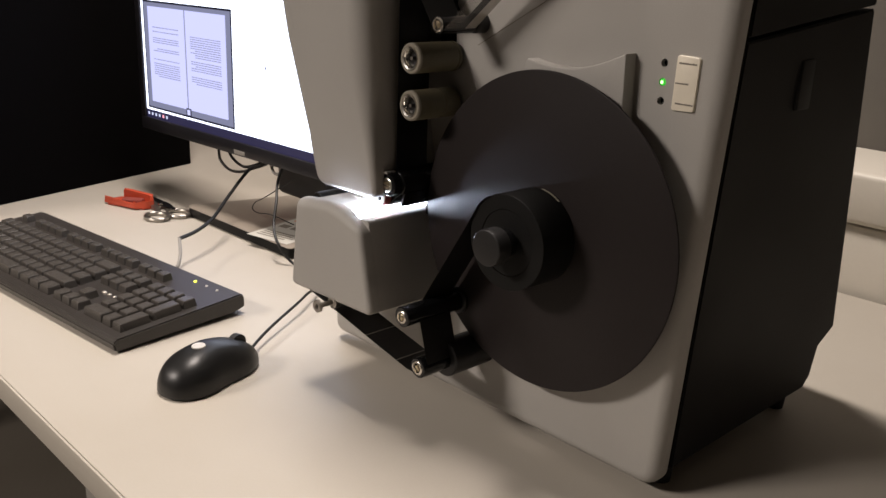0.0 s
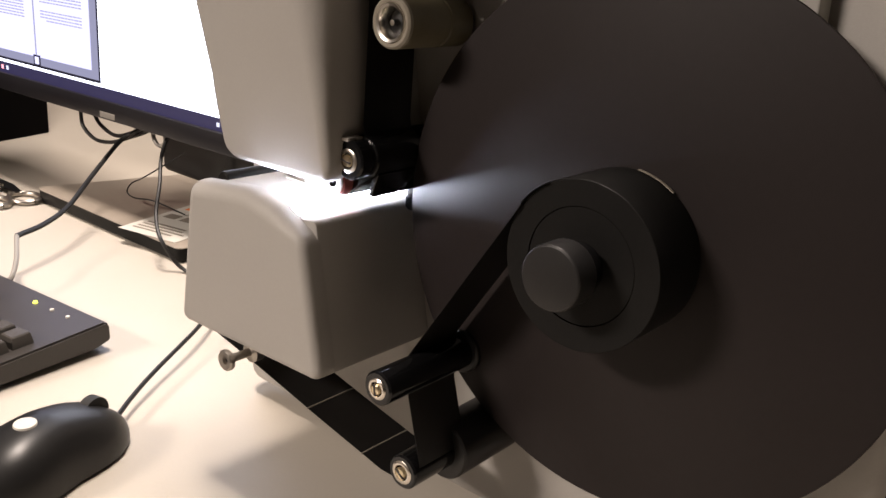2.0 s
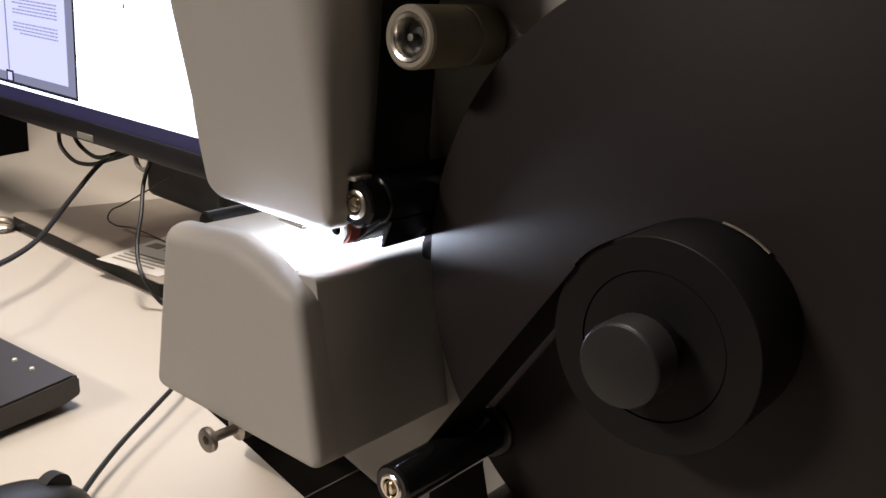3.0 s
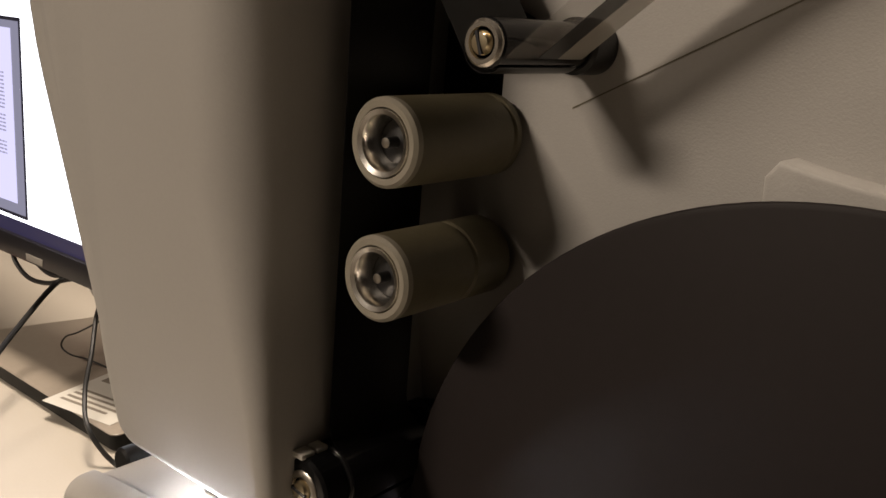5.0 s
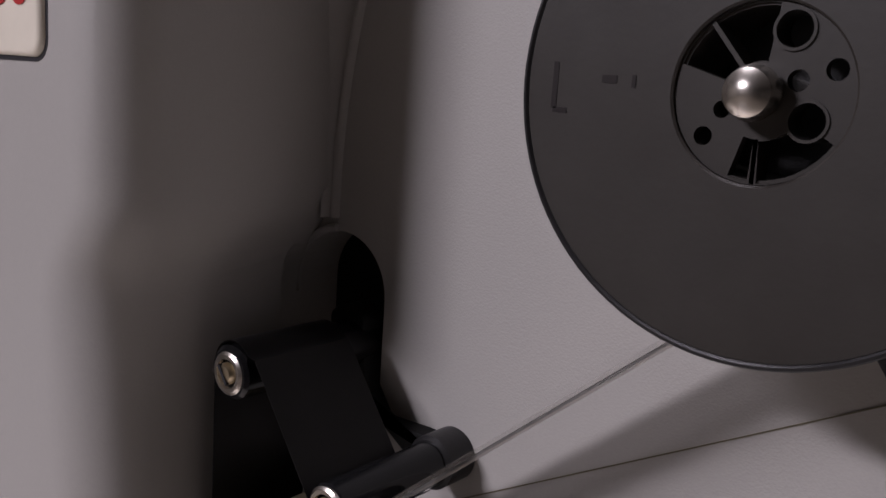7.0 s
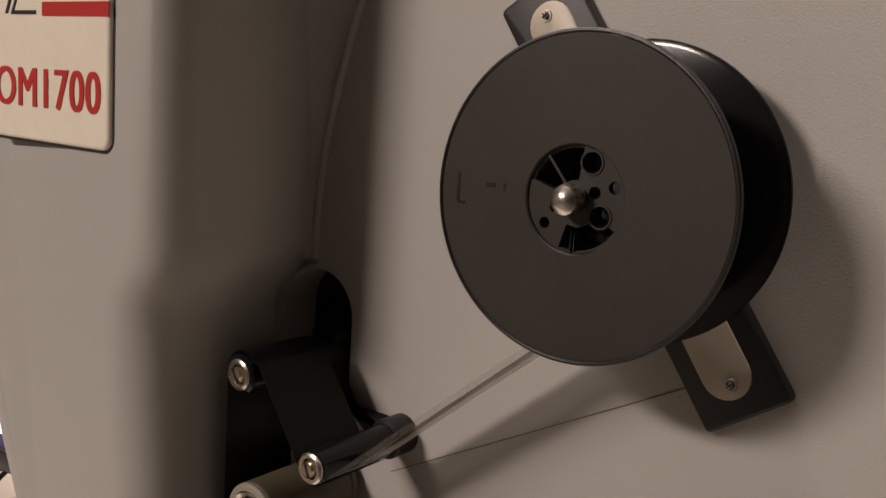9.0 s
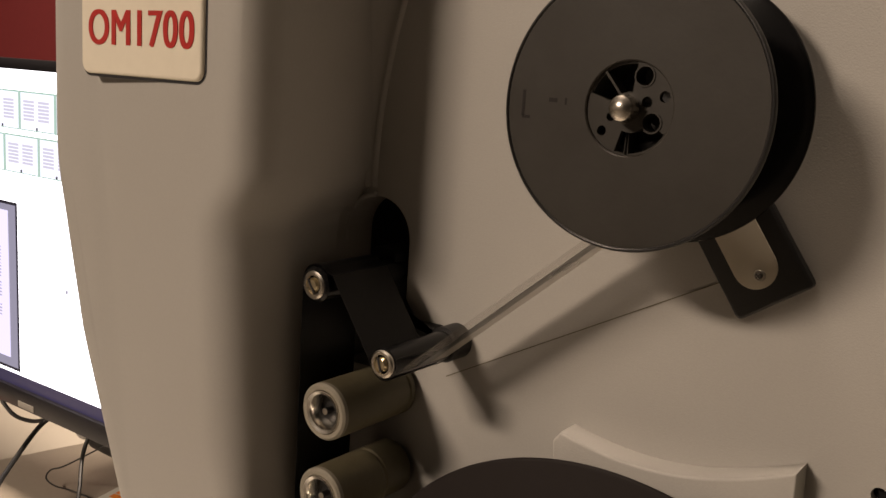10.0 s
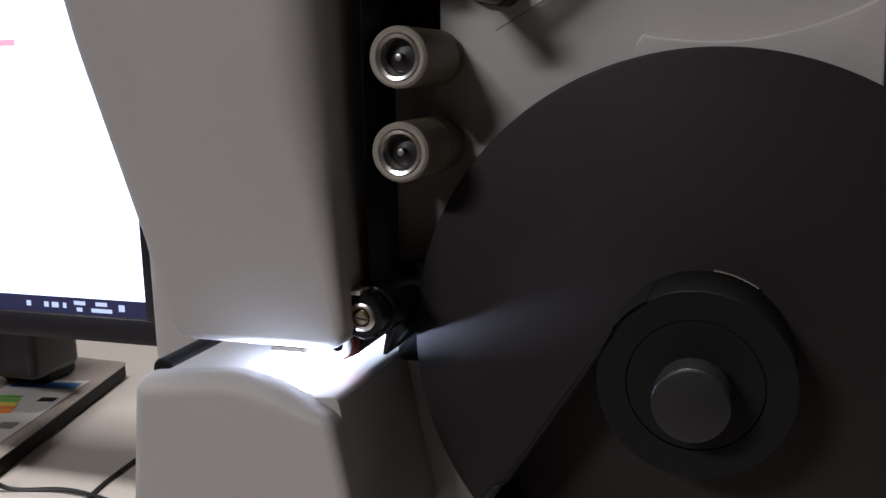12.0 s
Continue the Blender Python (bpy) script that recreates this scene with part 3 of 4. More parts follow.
def drive_rollers():
    """Two pale rubber rollers on steel bushes."""
    for i, z in enumerate((1.0555, 1.0172)):
        x, y, r = -0.2058, -0.0505, 0.0125
        shaft = part("drive_roller", lathe(x, z, [(0, y + 0.0015), (0.0016, y + 0.0015), (0.0016, y + 0.0055), (0.0062, y + 0.0065), (0.0062, 0.0005), (0, 0.0005)], 28), BLACK_PLASTIC, scanner,
                     "olive rubber film roller with steel bush")
        part("axle_tip", lathe(x, z, [(0, y + 0.0010), (0.0014, y + 0.0013), (0.0014, y + 0.004), (0, y + 0.004)], 20), STEEL, shaft)
        part("bush", lathe(x, z, [(0.0062, y + 0.008), (0.0064, y + 0.0050), (0.0070, y + 0.0016), (0.0078, y + 0.0002), (0.0092, y - 0.0003), (0.0096, y + 0.001), (0.0096, y + 0.010)], 36), SATIN_STEEL, shaft)
        part("rim", lathe(x, z, [(0.0095, y + 0.003), (0.0097, y + 0.0002), (0.0114, y), (0.0124, y + 0.0010), (0.0125, y + 0.0028), (0.0100, y + 0.0028)], 40), SLEEVE_RIM, shaft)
        mid = -0.0215 if i else -0.008
        prof = [(0.0100, y + 0.0026), (r, y + 0.0028), (r, mid), (r - 0.0007, mid + 0.0008), (r - 0.0007, mid + 0.0018), (r, mid + 0.0026), (r, -0.0032), (0.006, -0.0028)]
        part("sleeve", lathe(x, z, prof, 44), SLEEVE, shaft)


drive_rollers()


def rod(name, x, z, y0, y1, r, cap, slot=20, collar=0.0, reach=0.020, cross=False, label="black film guide roller"):
    o = part(name, lathe(x, z, [(0, y0 + 0.001), (r - 0.001, y0 + 0.001), (r, y0 + 0.002), (r, y1), (0, y1)], 32), BLACK_GLOSS, scanner, label)
    screw(x, y0 + 0.0002, z, cap, o, BRASS, slot, "cap", cross)
    if collar:
        part("collar", lathe(x, z, [(r, y1 - reach), (collar - 0.001, y1 - reach), (collar, y1 - reach + 0.001), (collar, y1), (r, y1)], 32), BLACK_PLASTIC, o)
    return o


rod("upper_guide_roller", -0.2132, 1.1094, -0.0520, 0.010, 0.0076, 0.0060, 55)
rod("tension_roller", -0.1745, 1.0845, -0.0516, 0.0006, 0.0063, 0.0058, 70, 0.0078, 0.012)
rod("lower_guide_roller", -0.1687, 0.8511, -0.0865, 0.0006, 0.0088, 0.0056, 80, 0.0118, 0.024)
rod("return_roller", -0.1565, 0.8072, -0.0785, 0.0006, 0.0090, 0.0062, 35, 0.0160, 0.048)
rod("gap_roller", -0.2210, 0.9485, -0.0605, 0.0006, 0.0100, 0.0062, 10)


def arms():
    # tension arm on the plate, between the slot and the roller
    poly = [(-0.2220, 1.116), (-0.2205, 1.103), (-0.2085, 1.097), (-0.199, 1.088), (-0.1840, 1.0785), (-0.1755, 1.0772), (-0.1700, 1.0835), (-0.1720, 1.0890), (-0.1840, 1.0895),
            (-0.1985, 1.0890), (-0.2045, 1.0970), (-0.2060, 1.106), (-0.2074, 1.114), (-0.2068, 1.120), (-0.2195, 1.120), (-0.2215, 1.118)]
    part("tension_arm", prism(rounded(poly, 0.003, 3), -0.006, 0.011, 0.0015, 2), WOUND, scanner, "black tension arm for the film")
    # an oval shield wraps the gap roller and the pressure roller
    oval = arc(-0.2210, 0.9485, 0.0116, -44, 136, 16) + arc(-0.2345, 0.9345, 0.0086, 136, 316, 12)
    part("gap_shield", prism(oval, -0.0500, -0.0110, 0.0012, 3), BLACK_GLOSS, scanner, "black shield round the film gap rollers")
    # added blade, no part of the machine: keeps scan light from leaking below the oval
    lip = [(-0.2170, 0.9290), (-0.2150, 0.9290), (-0.2110, 0.9415), (-0.2145, 0.9430)]
    part("shield_lip", prism(lip, -0.0480, -0.003, 0.0004, 1), BLACK_GLOSS, scanner, "added black blade that trims the scan light's beam")
    poly = rounded([(-0.2370, 0.9500), (-0.2270, 0.9600), (-0.2126, 0.9640), (-0.2126, 0.9380), (-0.2260, 0.9300)], 0.0025, 3)
    foot = rounded([(-0.2250, 0.9140), (-0.2125, 0.9140), (-0.2125, 0.9560), (-0.2250, 0.9560)], 0.0030, 4)
    part("bracket_foot", prism(foot, -0.0110, -0.0006, 0.001, 2), BLACK_GLOSS, scanner)
    part("gap_bracket", prism(poly, -0.0120, -0.003, 0.001, 2), BLACK_GLOSS, scanner, "black bracket that carries the film gap rollers")
    for ya, yb in ((-0.0602, -0.0550), (-0.0540, -0.0495)):
        part("film_tip", box(-0.2262, -0.2212, ya, yb, 0.9580, 0.9598, 0.0004), WHITE_PLASTIC, scanner)
    w = part("pressure_roller", lathe(-0.2345, 0.9345, [(0.0030, -0.0570), (0.0052, -0.0572), (0.0066, -0.0566), (0.0068, -0.052), (0.0068, -0.014), (0.003, -0.014)], 32), WHITE_PLASTIC, scanner,
             "white pressure roller with a red rim")
    part("rim", lathe(-0.2345, 0.9345, [(0.0068, -0.0560), (0.0079, -0.0555), (0.0081, -0.047), (0.0068, -0.046)], 32), RED_PLASTIC, w)
    part("hub", lathe(-0.2345, 0.9345, [(0, -0.0545), (0.0031, -0.0545), (0.0031, -0.015), (0, -0.015)], 24), BLACK_GLOSS, w)
    # spool-shaped stud below the lower cover
    x, z = -0.2728, 0.8308
    s = part("stud", lathe(x, z, [(0, -0.0935), (0.0018, -0.0940), (0.0022, -0.0962), (0.0054, -0.0966), (0.0060, -0.0958), (0.0060, -0.0938), (0.0024, -0.0928), (0.0024, -0.0800), (0.0062, -0.0790),
                                   (0.0062, -0.0740), (0.0030, -0.0735), (0.0030, 0.0006), (0, 0.0006)], 32), DULL_STEEL, scanner, "steel spool-shaped film stud")
    part("bore", lathe(x, z, [(0, -0.0945), (0.0015, -0.0945), (0.0015, -0.0930), (0, -0.0930)], 16), DARK_INK, s)
    # black lips of the film gap
    part("inlet_roller", lathe(-0.3240, 0.9150, [(0, -0.0590), (0.0045, -0.0590), (0.0055, -0.0580), (0.0055, -0.0010), (0, -0.0010)], 32), WOUND, scanner, "black rubber roller beside the film gap")
    part("gap_guide", box(-0.262, -0.246, -0.066, -0.020, 0.9318, 0.9344, 0.0010), DULL_STEEL, scanner, "steel film guide in the gap")
    part("scan_light", box(-0.2600, -0.2450, -0.0580, -0.0120, 0.9062, 0.9156, 0.001), LIGHT_BAR, scanner, "glowing white scan light")
    part("scan_light", box(-0.2600, -0.2450, -0.0720, -0.0585, 0.9062, 0.9150, 0.0006), LIGHT_BAR, scanner, "glowing white scan light")


arms()


# ---- film and reels ----
def film():
    f = thing("film", "dark exposed film threaded through the rollers", "film", at=(-0.2, -0.03, 1.0))
    y0, y1 = -0.0490, -0.0145
    # from the upper reel down to the tension roller
    a = Vector((-0.0610, 1.1745))
    b = Vector((-0.1708, 1.0800))
    run = [tuple(a), tuple(a.lerp(b, 0.5)), tuple(b)]
    part("leader", ribbon(run, y0, -0.0352), LEADER_CLEAR, f, "thin clear film leader")
    part("leader_image", ribbon(run, -0.0350, -0.0262), LEADER_DARK, f, "dark image strip of the leader")
    part("leader_margin", ribbon(run, -0.0260, y1), LEADER, f, "pale see-through margin of the leader")
    under = arc(-0.1752, 1.0838, 0.0066, -45, -160, 10) + [(-0.2050, 1.1145)] + arc(-0.2138, 1.1100, 0.0079, 40, 180, 12) + [(-0.2217, 1.03), (-0.2217, 0.966), (-0.2205, 0.9612)] + arc(-0.2207, 0.9492, 0.0106, 70, -10, 8)
    part("upper_run", ribbon(under, y0, y1), FILM, f, "dark exposed film")
    # through the gap and back under the lower cover
    low = [(-0.3160, 0.8290), (-0.2740, 0.8205), (-0.2200, 0.8085), (-0.1740, 0.7990)] + arc(-0.1572, 0.8072, 0.0094, -120, 10, 12) + [(-0.1590, 0.846)] + arc(-0.1677, 0.8511, 0.0092, -20, 150, 10)[:1]
    part("lower_run", ribbon(low, -0.0735, -0.0390), FILM, f, "dark exposed film with pale frame lines")
    for t in (0.44, 0.86):
        p = Vector((-0.2740, 0.8205)).lerp(Vector((-0.1740, 0.7990)), t)
        part("frame_line", box(p.x - 0.0004, p.x + 0.0004, -0.0738, -0.0392, p.y - 0.0006, p.y + 0.0003), GREY_INK, f)
    rise = arc(-0.1677, 0.8511, 0.0092, 250, 151, 10) + [(-0.1160, 0.9510)] + arc(-0.0852, 0.9308, 0.0376, 147, 120, 6)
    part("take_up_run", ribbon(rise, -0.0580, -0.0235), FILM, f, "dark exposed film running to the take-up core")


film()


def take_up():
    t = thing("take_up_reel", "large dark grey take-up disc with black core", "film reel", at=(-0.0852, -0.02, 0.9308))
    cx, cz = -0.0852, 0.9308
    part("disc", lathe(cx, cz, [(0, -0.0204), (0.1250, -0.0204), (0.1264, -0.0200), (0.1268, -0.0192), (0.1264, -0.0184), (0, -0.0180)], 128), DISC, t)
    part("film_pack", lathe(cx, cz, [(0.026, -0.0560), (0.0371, -0.0562), (0.0374, -0.0558), (0.0374, -0.0206), (0.026, -0.0206)], 72), WOUND, t, "dark wound film")
    part("core", lathe(cx, cz, [(0, -0.0555), (0.020, -0.0556), (0.0255, -0.0556), (0.0262, -0.0546), (0.0262, -0.0206), (0, -0.0206)], 64), WOUND, t)
    part("spindle", lathe(cx, cz, [(0, -0.067), (0.0100, -0.067), (0.0112, -0.065), (0.0112, -0.0207), (0, -0.0207)], 40), BLACK_GLOSS, t)
    bm = bmesh.new()
    n = 72
    poly = [((0.0140 + (0.0002 if i % 2 else 0)) * math.cos(2 * math.pi * i / n) + cx, (0.0140 + (0.0002 if i % 2 else 0)) * math.sin(2 * math.pi * i / n) + cz) for i in range(n)]
    prism(poly, -0.0780, -0.0650, 0.0012, 3, bm=bm)
    part("knob", bm, BLACK_PLASTIC, t, "ribbed black knob")
    # glint along the loose film edge, painted in as a thin pale band
    part("film_tail", ribbon(arc(cx, cz, 0.0384, 56, 84, 12), -0.0238, -0.0224, 0.0004), SLEEVE_RIM, t, "pale band for the glint on the wound film's loose end")
    part("shaft", lathe(cx, cz, [(0.006, -0.0181), (0.014, -0.0181), (0.014, 0.0006), (0.006, 0.0006)], 32), DULL_STEEL, t)


take_up()


def supply_reel():
    cx, cz = -0.0802, 1.1914
    t = thing("film_reel", "smoky grey plastic microfilm reel on its spindle", "film reel", at=(cx, -0.03, cz))
    part("front_flange", lathe(cx, cz, [(0.0148, -0.0512), (0.0152, -0.0516), (0.0440, -0.0516), (0.0440, -0.0494), (0.0148, -0.0494), (0.0148, -0.0512)], 96), REEL, t)
    part("flange_rim", lathe(cx, cz, [(0.0441, -0.0517), (0.0445, -0.0521), (0.0450, -0.0520), (0.0453, -0.0515), (0.0453, -0.0500), (0.0448, -0.0494), (0.0441, -0.0494), (0.0441, -0.0517)], 96), BLACK_PLASTIC, t, "darker rounded rim")
    part("rear_flange", lathe(cx, cz, [(0.0148, -0.0136), (0.0440, -0.0138), (0.0458, -0.0132), (0.0460, -0.0126), (0.0455, -0.0120), (0.0148, -0.0118)], 96), BLACK_GLOSS, t)
    part("film_pack", lathe(cx, cz, [(0.0150, -0.0490), (0.0285, -0.0490), (0.0288, -0.0486), (0.0288, -0.0142), (0.0150, -0.0142)], 80), WOUND, t, "dark wound film")
    # hub: a pierced face with two sector openings, round holes and a thin spoke
    hub = part("hub", lathe(cx, cz, [(0.0148, -0.0500), (0.0140, -0.0500), (0.0140, -0.0140), (0.0148, -0.0140)], 48), REEL, t)
    turn = 68.0
    r = 0.0146

    def spot(a, f):
        a = radians(a + turn)
        return cx + f * r * math.cos(a), cz + f * r * math.sin(a)

    def hole(a, f, rad):
        return lathe(*spot(a, f), [(0, -0.054), (rad * r, -0.054), (rad * r, -0.044), (0, -0.044)], 20)

    def sector(a0, a1, f0, f1):
        return prism(arc(cx, cz, f1 * r, a0 + turn, a1 + turn, 10) + list(reversed(arc(cx, cz, f0 * r, a0 + turn, a1 + turn, 6))), -0.054, -0.044)

    face = part("hub_face", lathe(cx, cz, [(0, -0.0506), (r + 0.0001, -0.0506), (r + 0.0001, -0.0484), (0, -0.0484)], 64), REEL, hub, smooth=False)
    cut(face, [sector(16, 95, 0.36, 0.99), sector(206, 262, 0.52, 0.99), sector(186, 200, 0.50, 0.97), hole(0, 0.76, 0.20), hole(266, 0.60, 0.20),
               hole(152, 0.80, 0.11), hole(313, 0.83, 0.12), hole(137, 0.47, 0.10), hole(315, 0.42, 0.12)])
    for a, f in ((0, 0.76), (266, 0.60)):
        part("ring", lathe(*spot(a, f), [(0.20 * r, -0.0510), (0.235 * r, -0.0510), (0.235 * r, -0.0440), (0.20 * r, -0.0440), (0.20 * r, -0.0510)], 24), REEL, hub)
    for a, f0, f1 in ((62, 0.36, 1.0), (203, 0.5, 1.0)):
        bm = box(f0 * r, f1 * r, -0.0506, -0.0450, -0.0004, 0.0004)
        bmesh.ops.transform(bm, matrix=Matrix.Translation((cx, 0, cz)) @ Matrix.Rotation(-radians(a + turn), 4, "Y"), verts=bm.verts)
        part("rib", bm, REEL, hub)
    # shallow moulded marks on the flange
    for a, f, w, hgt in ((181, 2.62, 0.0011, 0.0085), (188, 2.55, 0.0030, 0.0010), (178, 1.85, 0.0030, 0.0014), (178, 1.52, 0.0008, 0.0022)):
        x, z = cx + f * r * math.cos(radians(a)), cz + f * r * math.sin(radians(a))
        part("moulded_mark", box(x - w / 2, x + w / 2, -0.05172, -0.0514, z - hgt / 2, z + hgt / 2), DISC, t)
    part("hub_floor", lathe(cx, cz, [(0, -0.0330), (0.0140, -0.0330), (0.0140, -0.0320), (0, -0.0320)], 40), BLACK_PLASTIC, hub)
    part("spindle", lathe(cx, cz, [(0, -0.0590), (0.0022, -0.0585), (0.0039, -0.0572), (0.0046, -0.0545), (0.0039, -0.0512), (0.0030, -0.0500), (0.0030, 0.0006), (0, 0.0006)], 32), STEEL, scanner, "bright steel reel spindle")


supply_reel()


def reel_mount():
    """The black bar behind the reel, with cream plates let into its ends."""
    cx, cz = -0.0802, 1.1914
    tilt = Matrix.Translation((cx - 0.0045, 0, cz)) @ Matrix.Rotation(radians(-35.0), 4, "Y")

    def lay(bm):
        bmesh.ops.transform(bm, matrix=tilt, verts=bm.verts)
        return bm

    poly = rounded([(-0.0145, -0.0765), (0.0145, -0.0765), (0.0145, 0.0765), (-0.0145, 0.0765)], 0.002, 4)
    bar = part("reel_mount", lay(prism(poly, -0.0048, 0.0006, 0.0012, 3)), BLACK_PLASTIC, scanner, "black bar behind the reel with cream plates")
    for s, far in ((-1, 0.0700), (1, 0.0690)):
        q = [(-0.0078, s * 0.030)] + [(0.0078 * math.cos(radians(a)), s * (far - 0.0078 + 0.0078 * math.sin(radians(a)))) for a in range(180, -1, -15)] + [(0.0078, s * 0.030)]
        plate = part("plate", lay(prism(q, -0.0056, -0.0040, 0.0003, 2)), PLATE, bar, "cream metal plate")
        at = tilt @ Vector((0.0003, 0, s * (far - 0.0045)))
        screw(at.x, -0.0062, at.z, 0.0021, plate, DULL_STEEL, 40, "screw", True)


reel_mount()


def plate_line():
    """A fine line across the front plate, from the tension roller to the reel bar."""
    a, b = Vector((-0.1790, 0, 1.0668)), Vector((-0.0440, 0, 1.1420))
    d = b - a
    bm = box(0, d.length, -0.00030, 0.0004, -0.00018, 0.00018)
    bmesh.ops.transform(bm, matrix=Matrix.Translation(a) @ Matrix.Rotation(-math.atan2(d.z, d.x), 4, "Y"), verts=bm.verts)
    part("plate_line", bm, SLEEVE, scanner, "fine olive line on the front plate")


plate_line()


# ---- monitor ----
def monitor():
    cx, y, z0, z1 = -0.751, 0.1340, 0.8755, 1.1805
    w = 0.271
    m = thing("monitor", "black widescreen computer monitor, switched on", "monitor", at=(cx, 0.24, DESK))
    bm = bmesh.new()
    outer = rounded([(cx - w - 0.013, z0 - 0.0195), (cx + w + 0.013, z0 - 0.0195), (cx + w + 0.013, z1 + 0.010), (cx - w - 0.013, z1 + 0.010)], 0.004, 4)
    part("rear_shell", prism(inset(outer, 0.001), y + 0.004, y + 0.045, 0.0, back_r=0.012), BLACK_PLASTIC, m)
    for name, b in (("top_bezel", (cx - w - 0.013, cx + w + 0.013, z1, z1 + 0.010)), ("bottom_bezel", (cx - w - 0.013, cx + w + 0.013, z0 - 0.0195, z0)),
                    ("left_bezel", (cx - w - 0.013, cx - w, z0, z1)), ("right_bezel", (cx + w, cx + w + 0.013, z0, z1))):
        part(name, box(b[0], b[1], y - 0.004, y + 0.006, b[2], b[3], 0.0012), BEZEL, m)
    bm.free()
    screen = part("screen", box(cx - w, cx + w, y, y + 0.003, z0, z1), SCREEN_WHITE, m, "lit screen with a scanned page and thumbnails", smooth=False)

    def flat(name, x0, x1, za, zb, mat, lift):
        return part(name, box(x0, x1, y - 0.0003 * lift, y - 0.0003 * lift + 0.0002, za, zb), mat, screen, smooth=False)

    flat("taskbar", cx - w, cx + w, z0, z0 + 0.0125, SCREEN_BAR, 1)
    for i in range(6):
        flat("taskbar_icon", cx - w + 0.004 + i * 0.011, cx - w + 0.0085 + i * 0.011, z0 + 0.004, z0 + 0.0085, SCREEN_RED if i in (4,) else SCREEN_ICON, 2)
    for x0, x1, za, zb in ((0.164, 0.168, 0.004, 0.008), (0.180, 0.184, 0.004, 0.008), (0.187, 0.193, 0.004, 0.008), (0.197, 0.200, 0.004, 0.008), (0.207, 0.217, 0.007, 0.010),
                           (0.209, 0.214, 0.002, 0.005), (0.226, 0.236, 0.007, 0.010), (0.222, 0.240, 0.002, 0.005), (0.246, 0.251, 0.004, 0.009)):
        flat("tray_mark", cx + x0, cx + x1, z0 + za, z0 + zb, SCREEN_ICON, 2)
    # the scanned double page
    ix0, ix1, iz0, iz1 = cx - w + 0.006, cx - 0.021, z0 + 0.0155, 1.0570
    flat("picture_border", ix0, ix1, iz0, iz1, SCREEN_DARK, 1)
    flat("picture_ground", ix0 + 0.003, ix1 - 0.003, iz0 + 0.003, iz1 - 0.003, SCREEN_GREY, 2)
    mid = (ix0 + ix1) / 2
    flat("left_page", ix0 + 0.015, mid - 0.002, iz0 + 0.012, iz1 - 0.009, SCREEN_PAGE, 3)
    flat("right_page", mid + 0.001, ix1 - 0.015, iz0 + 0.012, iz1 - 0.009, SCREEN_PAGE, 3)
    flat("binding_clip", mid - 0.006, mid + 0.008, iz0 + 0.003, iz0 + 0.014, SCREEN_DARK, 4)
    flat("binding_tag", mid - 0.003, mid + 0.005, iz0 + 0.004, iz0 + 0.012, SCREEN_PAGE, 5)
    random.seed(5)
    for px, pw in ((ix0 + 0.028, 0.075), (mid + 0.014, 0.080)):
        bm = bmesh.new()
        z = iz1 - 0.040
        while z > iz0 + 0.052:
            if random.random() > 0.22:
                a = px + (0.012 if random.random() < 0.2 else 0)
                while a < px + pw:
                    ww = random.uniform(0.003, 0.009)
                    box(a, min(a + ww, px + pw), y - 0.0012, y - 0.0010, z, z + 0.0014, bm=bm)
                    a += ww + 0.0012
            z -= 0.0032
        part("page_text", bm, SCREEN_TEXT, screen, smooth=False)
    # rows of thumbnails above
    for r, (top, edge) in enumerate(((z1 - 0.0190, 0.042), (z1 - 0.0595, 0.016))):
        flat("thumbnail_strip", cx - w, cx + edge + (0.1657 if r == 0 else 0.0547), top - 0.0355, top + 0.0005, SCREEN_GREEN, 1)
        for i in range(9 if r == 0 else 7):
            x0 = cx + edge + (i - 5) * 0.0555 - 0.0545
            if x0 < cx - w:
                continue
            flat("thumbnail", x0 + 0.0014, x0 + 0.0524, top - 0.0343, top - 0.0012, SCREEN_THUMB, 2)
            bm = bmesh.new()
            for k in range(6):
                if i != 4 or r == 0:
                    box(x0 + 0.006, x0 + 0.023, y - 0.0010, y - 0.0008, top - 0.0100 - k * 0.0032, top - 0.0078 - k * 0.0032, bm=bm)
                box(x0 + 0.029, x0 + 0.046, y - 0.0010, y - 0.0008, top - 0.0100 - k * 0.0032, top - 0.0078 - k * 0.0032, bm=bm)
            part("thumbnail_text", bm, SCREEN_SMUDGE, screen, smooth=False)
            flat("thumbnail_mark", x0 + 0.026, x0 + 0.0285, top - 0.0342, top - 0.0315, SCREEN_DARK, 4)
    flat("green_tag", cx + 0.118, cx + 0.143, z1 - 0.108, z1 - 0.104, SCREEN_GREEN, 1)
    flat("red_tag", cx + 0.153, cx + 0.178, z1 - 0.1085, z1 - 0.104, SCREEN_RED, 1)
    flat("pointer", cx + 0.055, cx + 0.058, z0 + 0.108, z0 + 0.112, SCREEN_GREY, 1)
    # maker's mark as a plain bar
    part("brand_bar", box(cx - 0.019, cx + 0.007, y - 0.0046, y - 0.0038, z0 - 0.0190 + 0.0015, z0 - 0.0115, 0.0003), GREY_METAL, m)
    # the panel is turned a little, its far end nearer to the desk's front edge
    pivot = Matrix.Translation((cx + w, y, 0))
    m.matrix_world = pivot @ Matrix.Rotation(radians(2.5), 4, "Z") @ pivot.inverted() @ m.matrix_world
    bpy.context.view_layer.update()
    # stand
    part("neck", box(-0.765, -0.705, 0.262, 0.305, DESK + 0.017, 0.93, 0.006, 3), BLACK_PLASTIC, m)
    part("neck_arm", box(-0.775, -0.680, 0.170, 0.300, 0.905, 0.985, 0.006, 3), BLACK_PLASTIC, m)
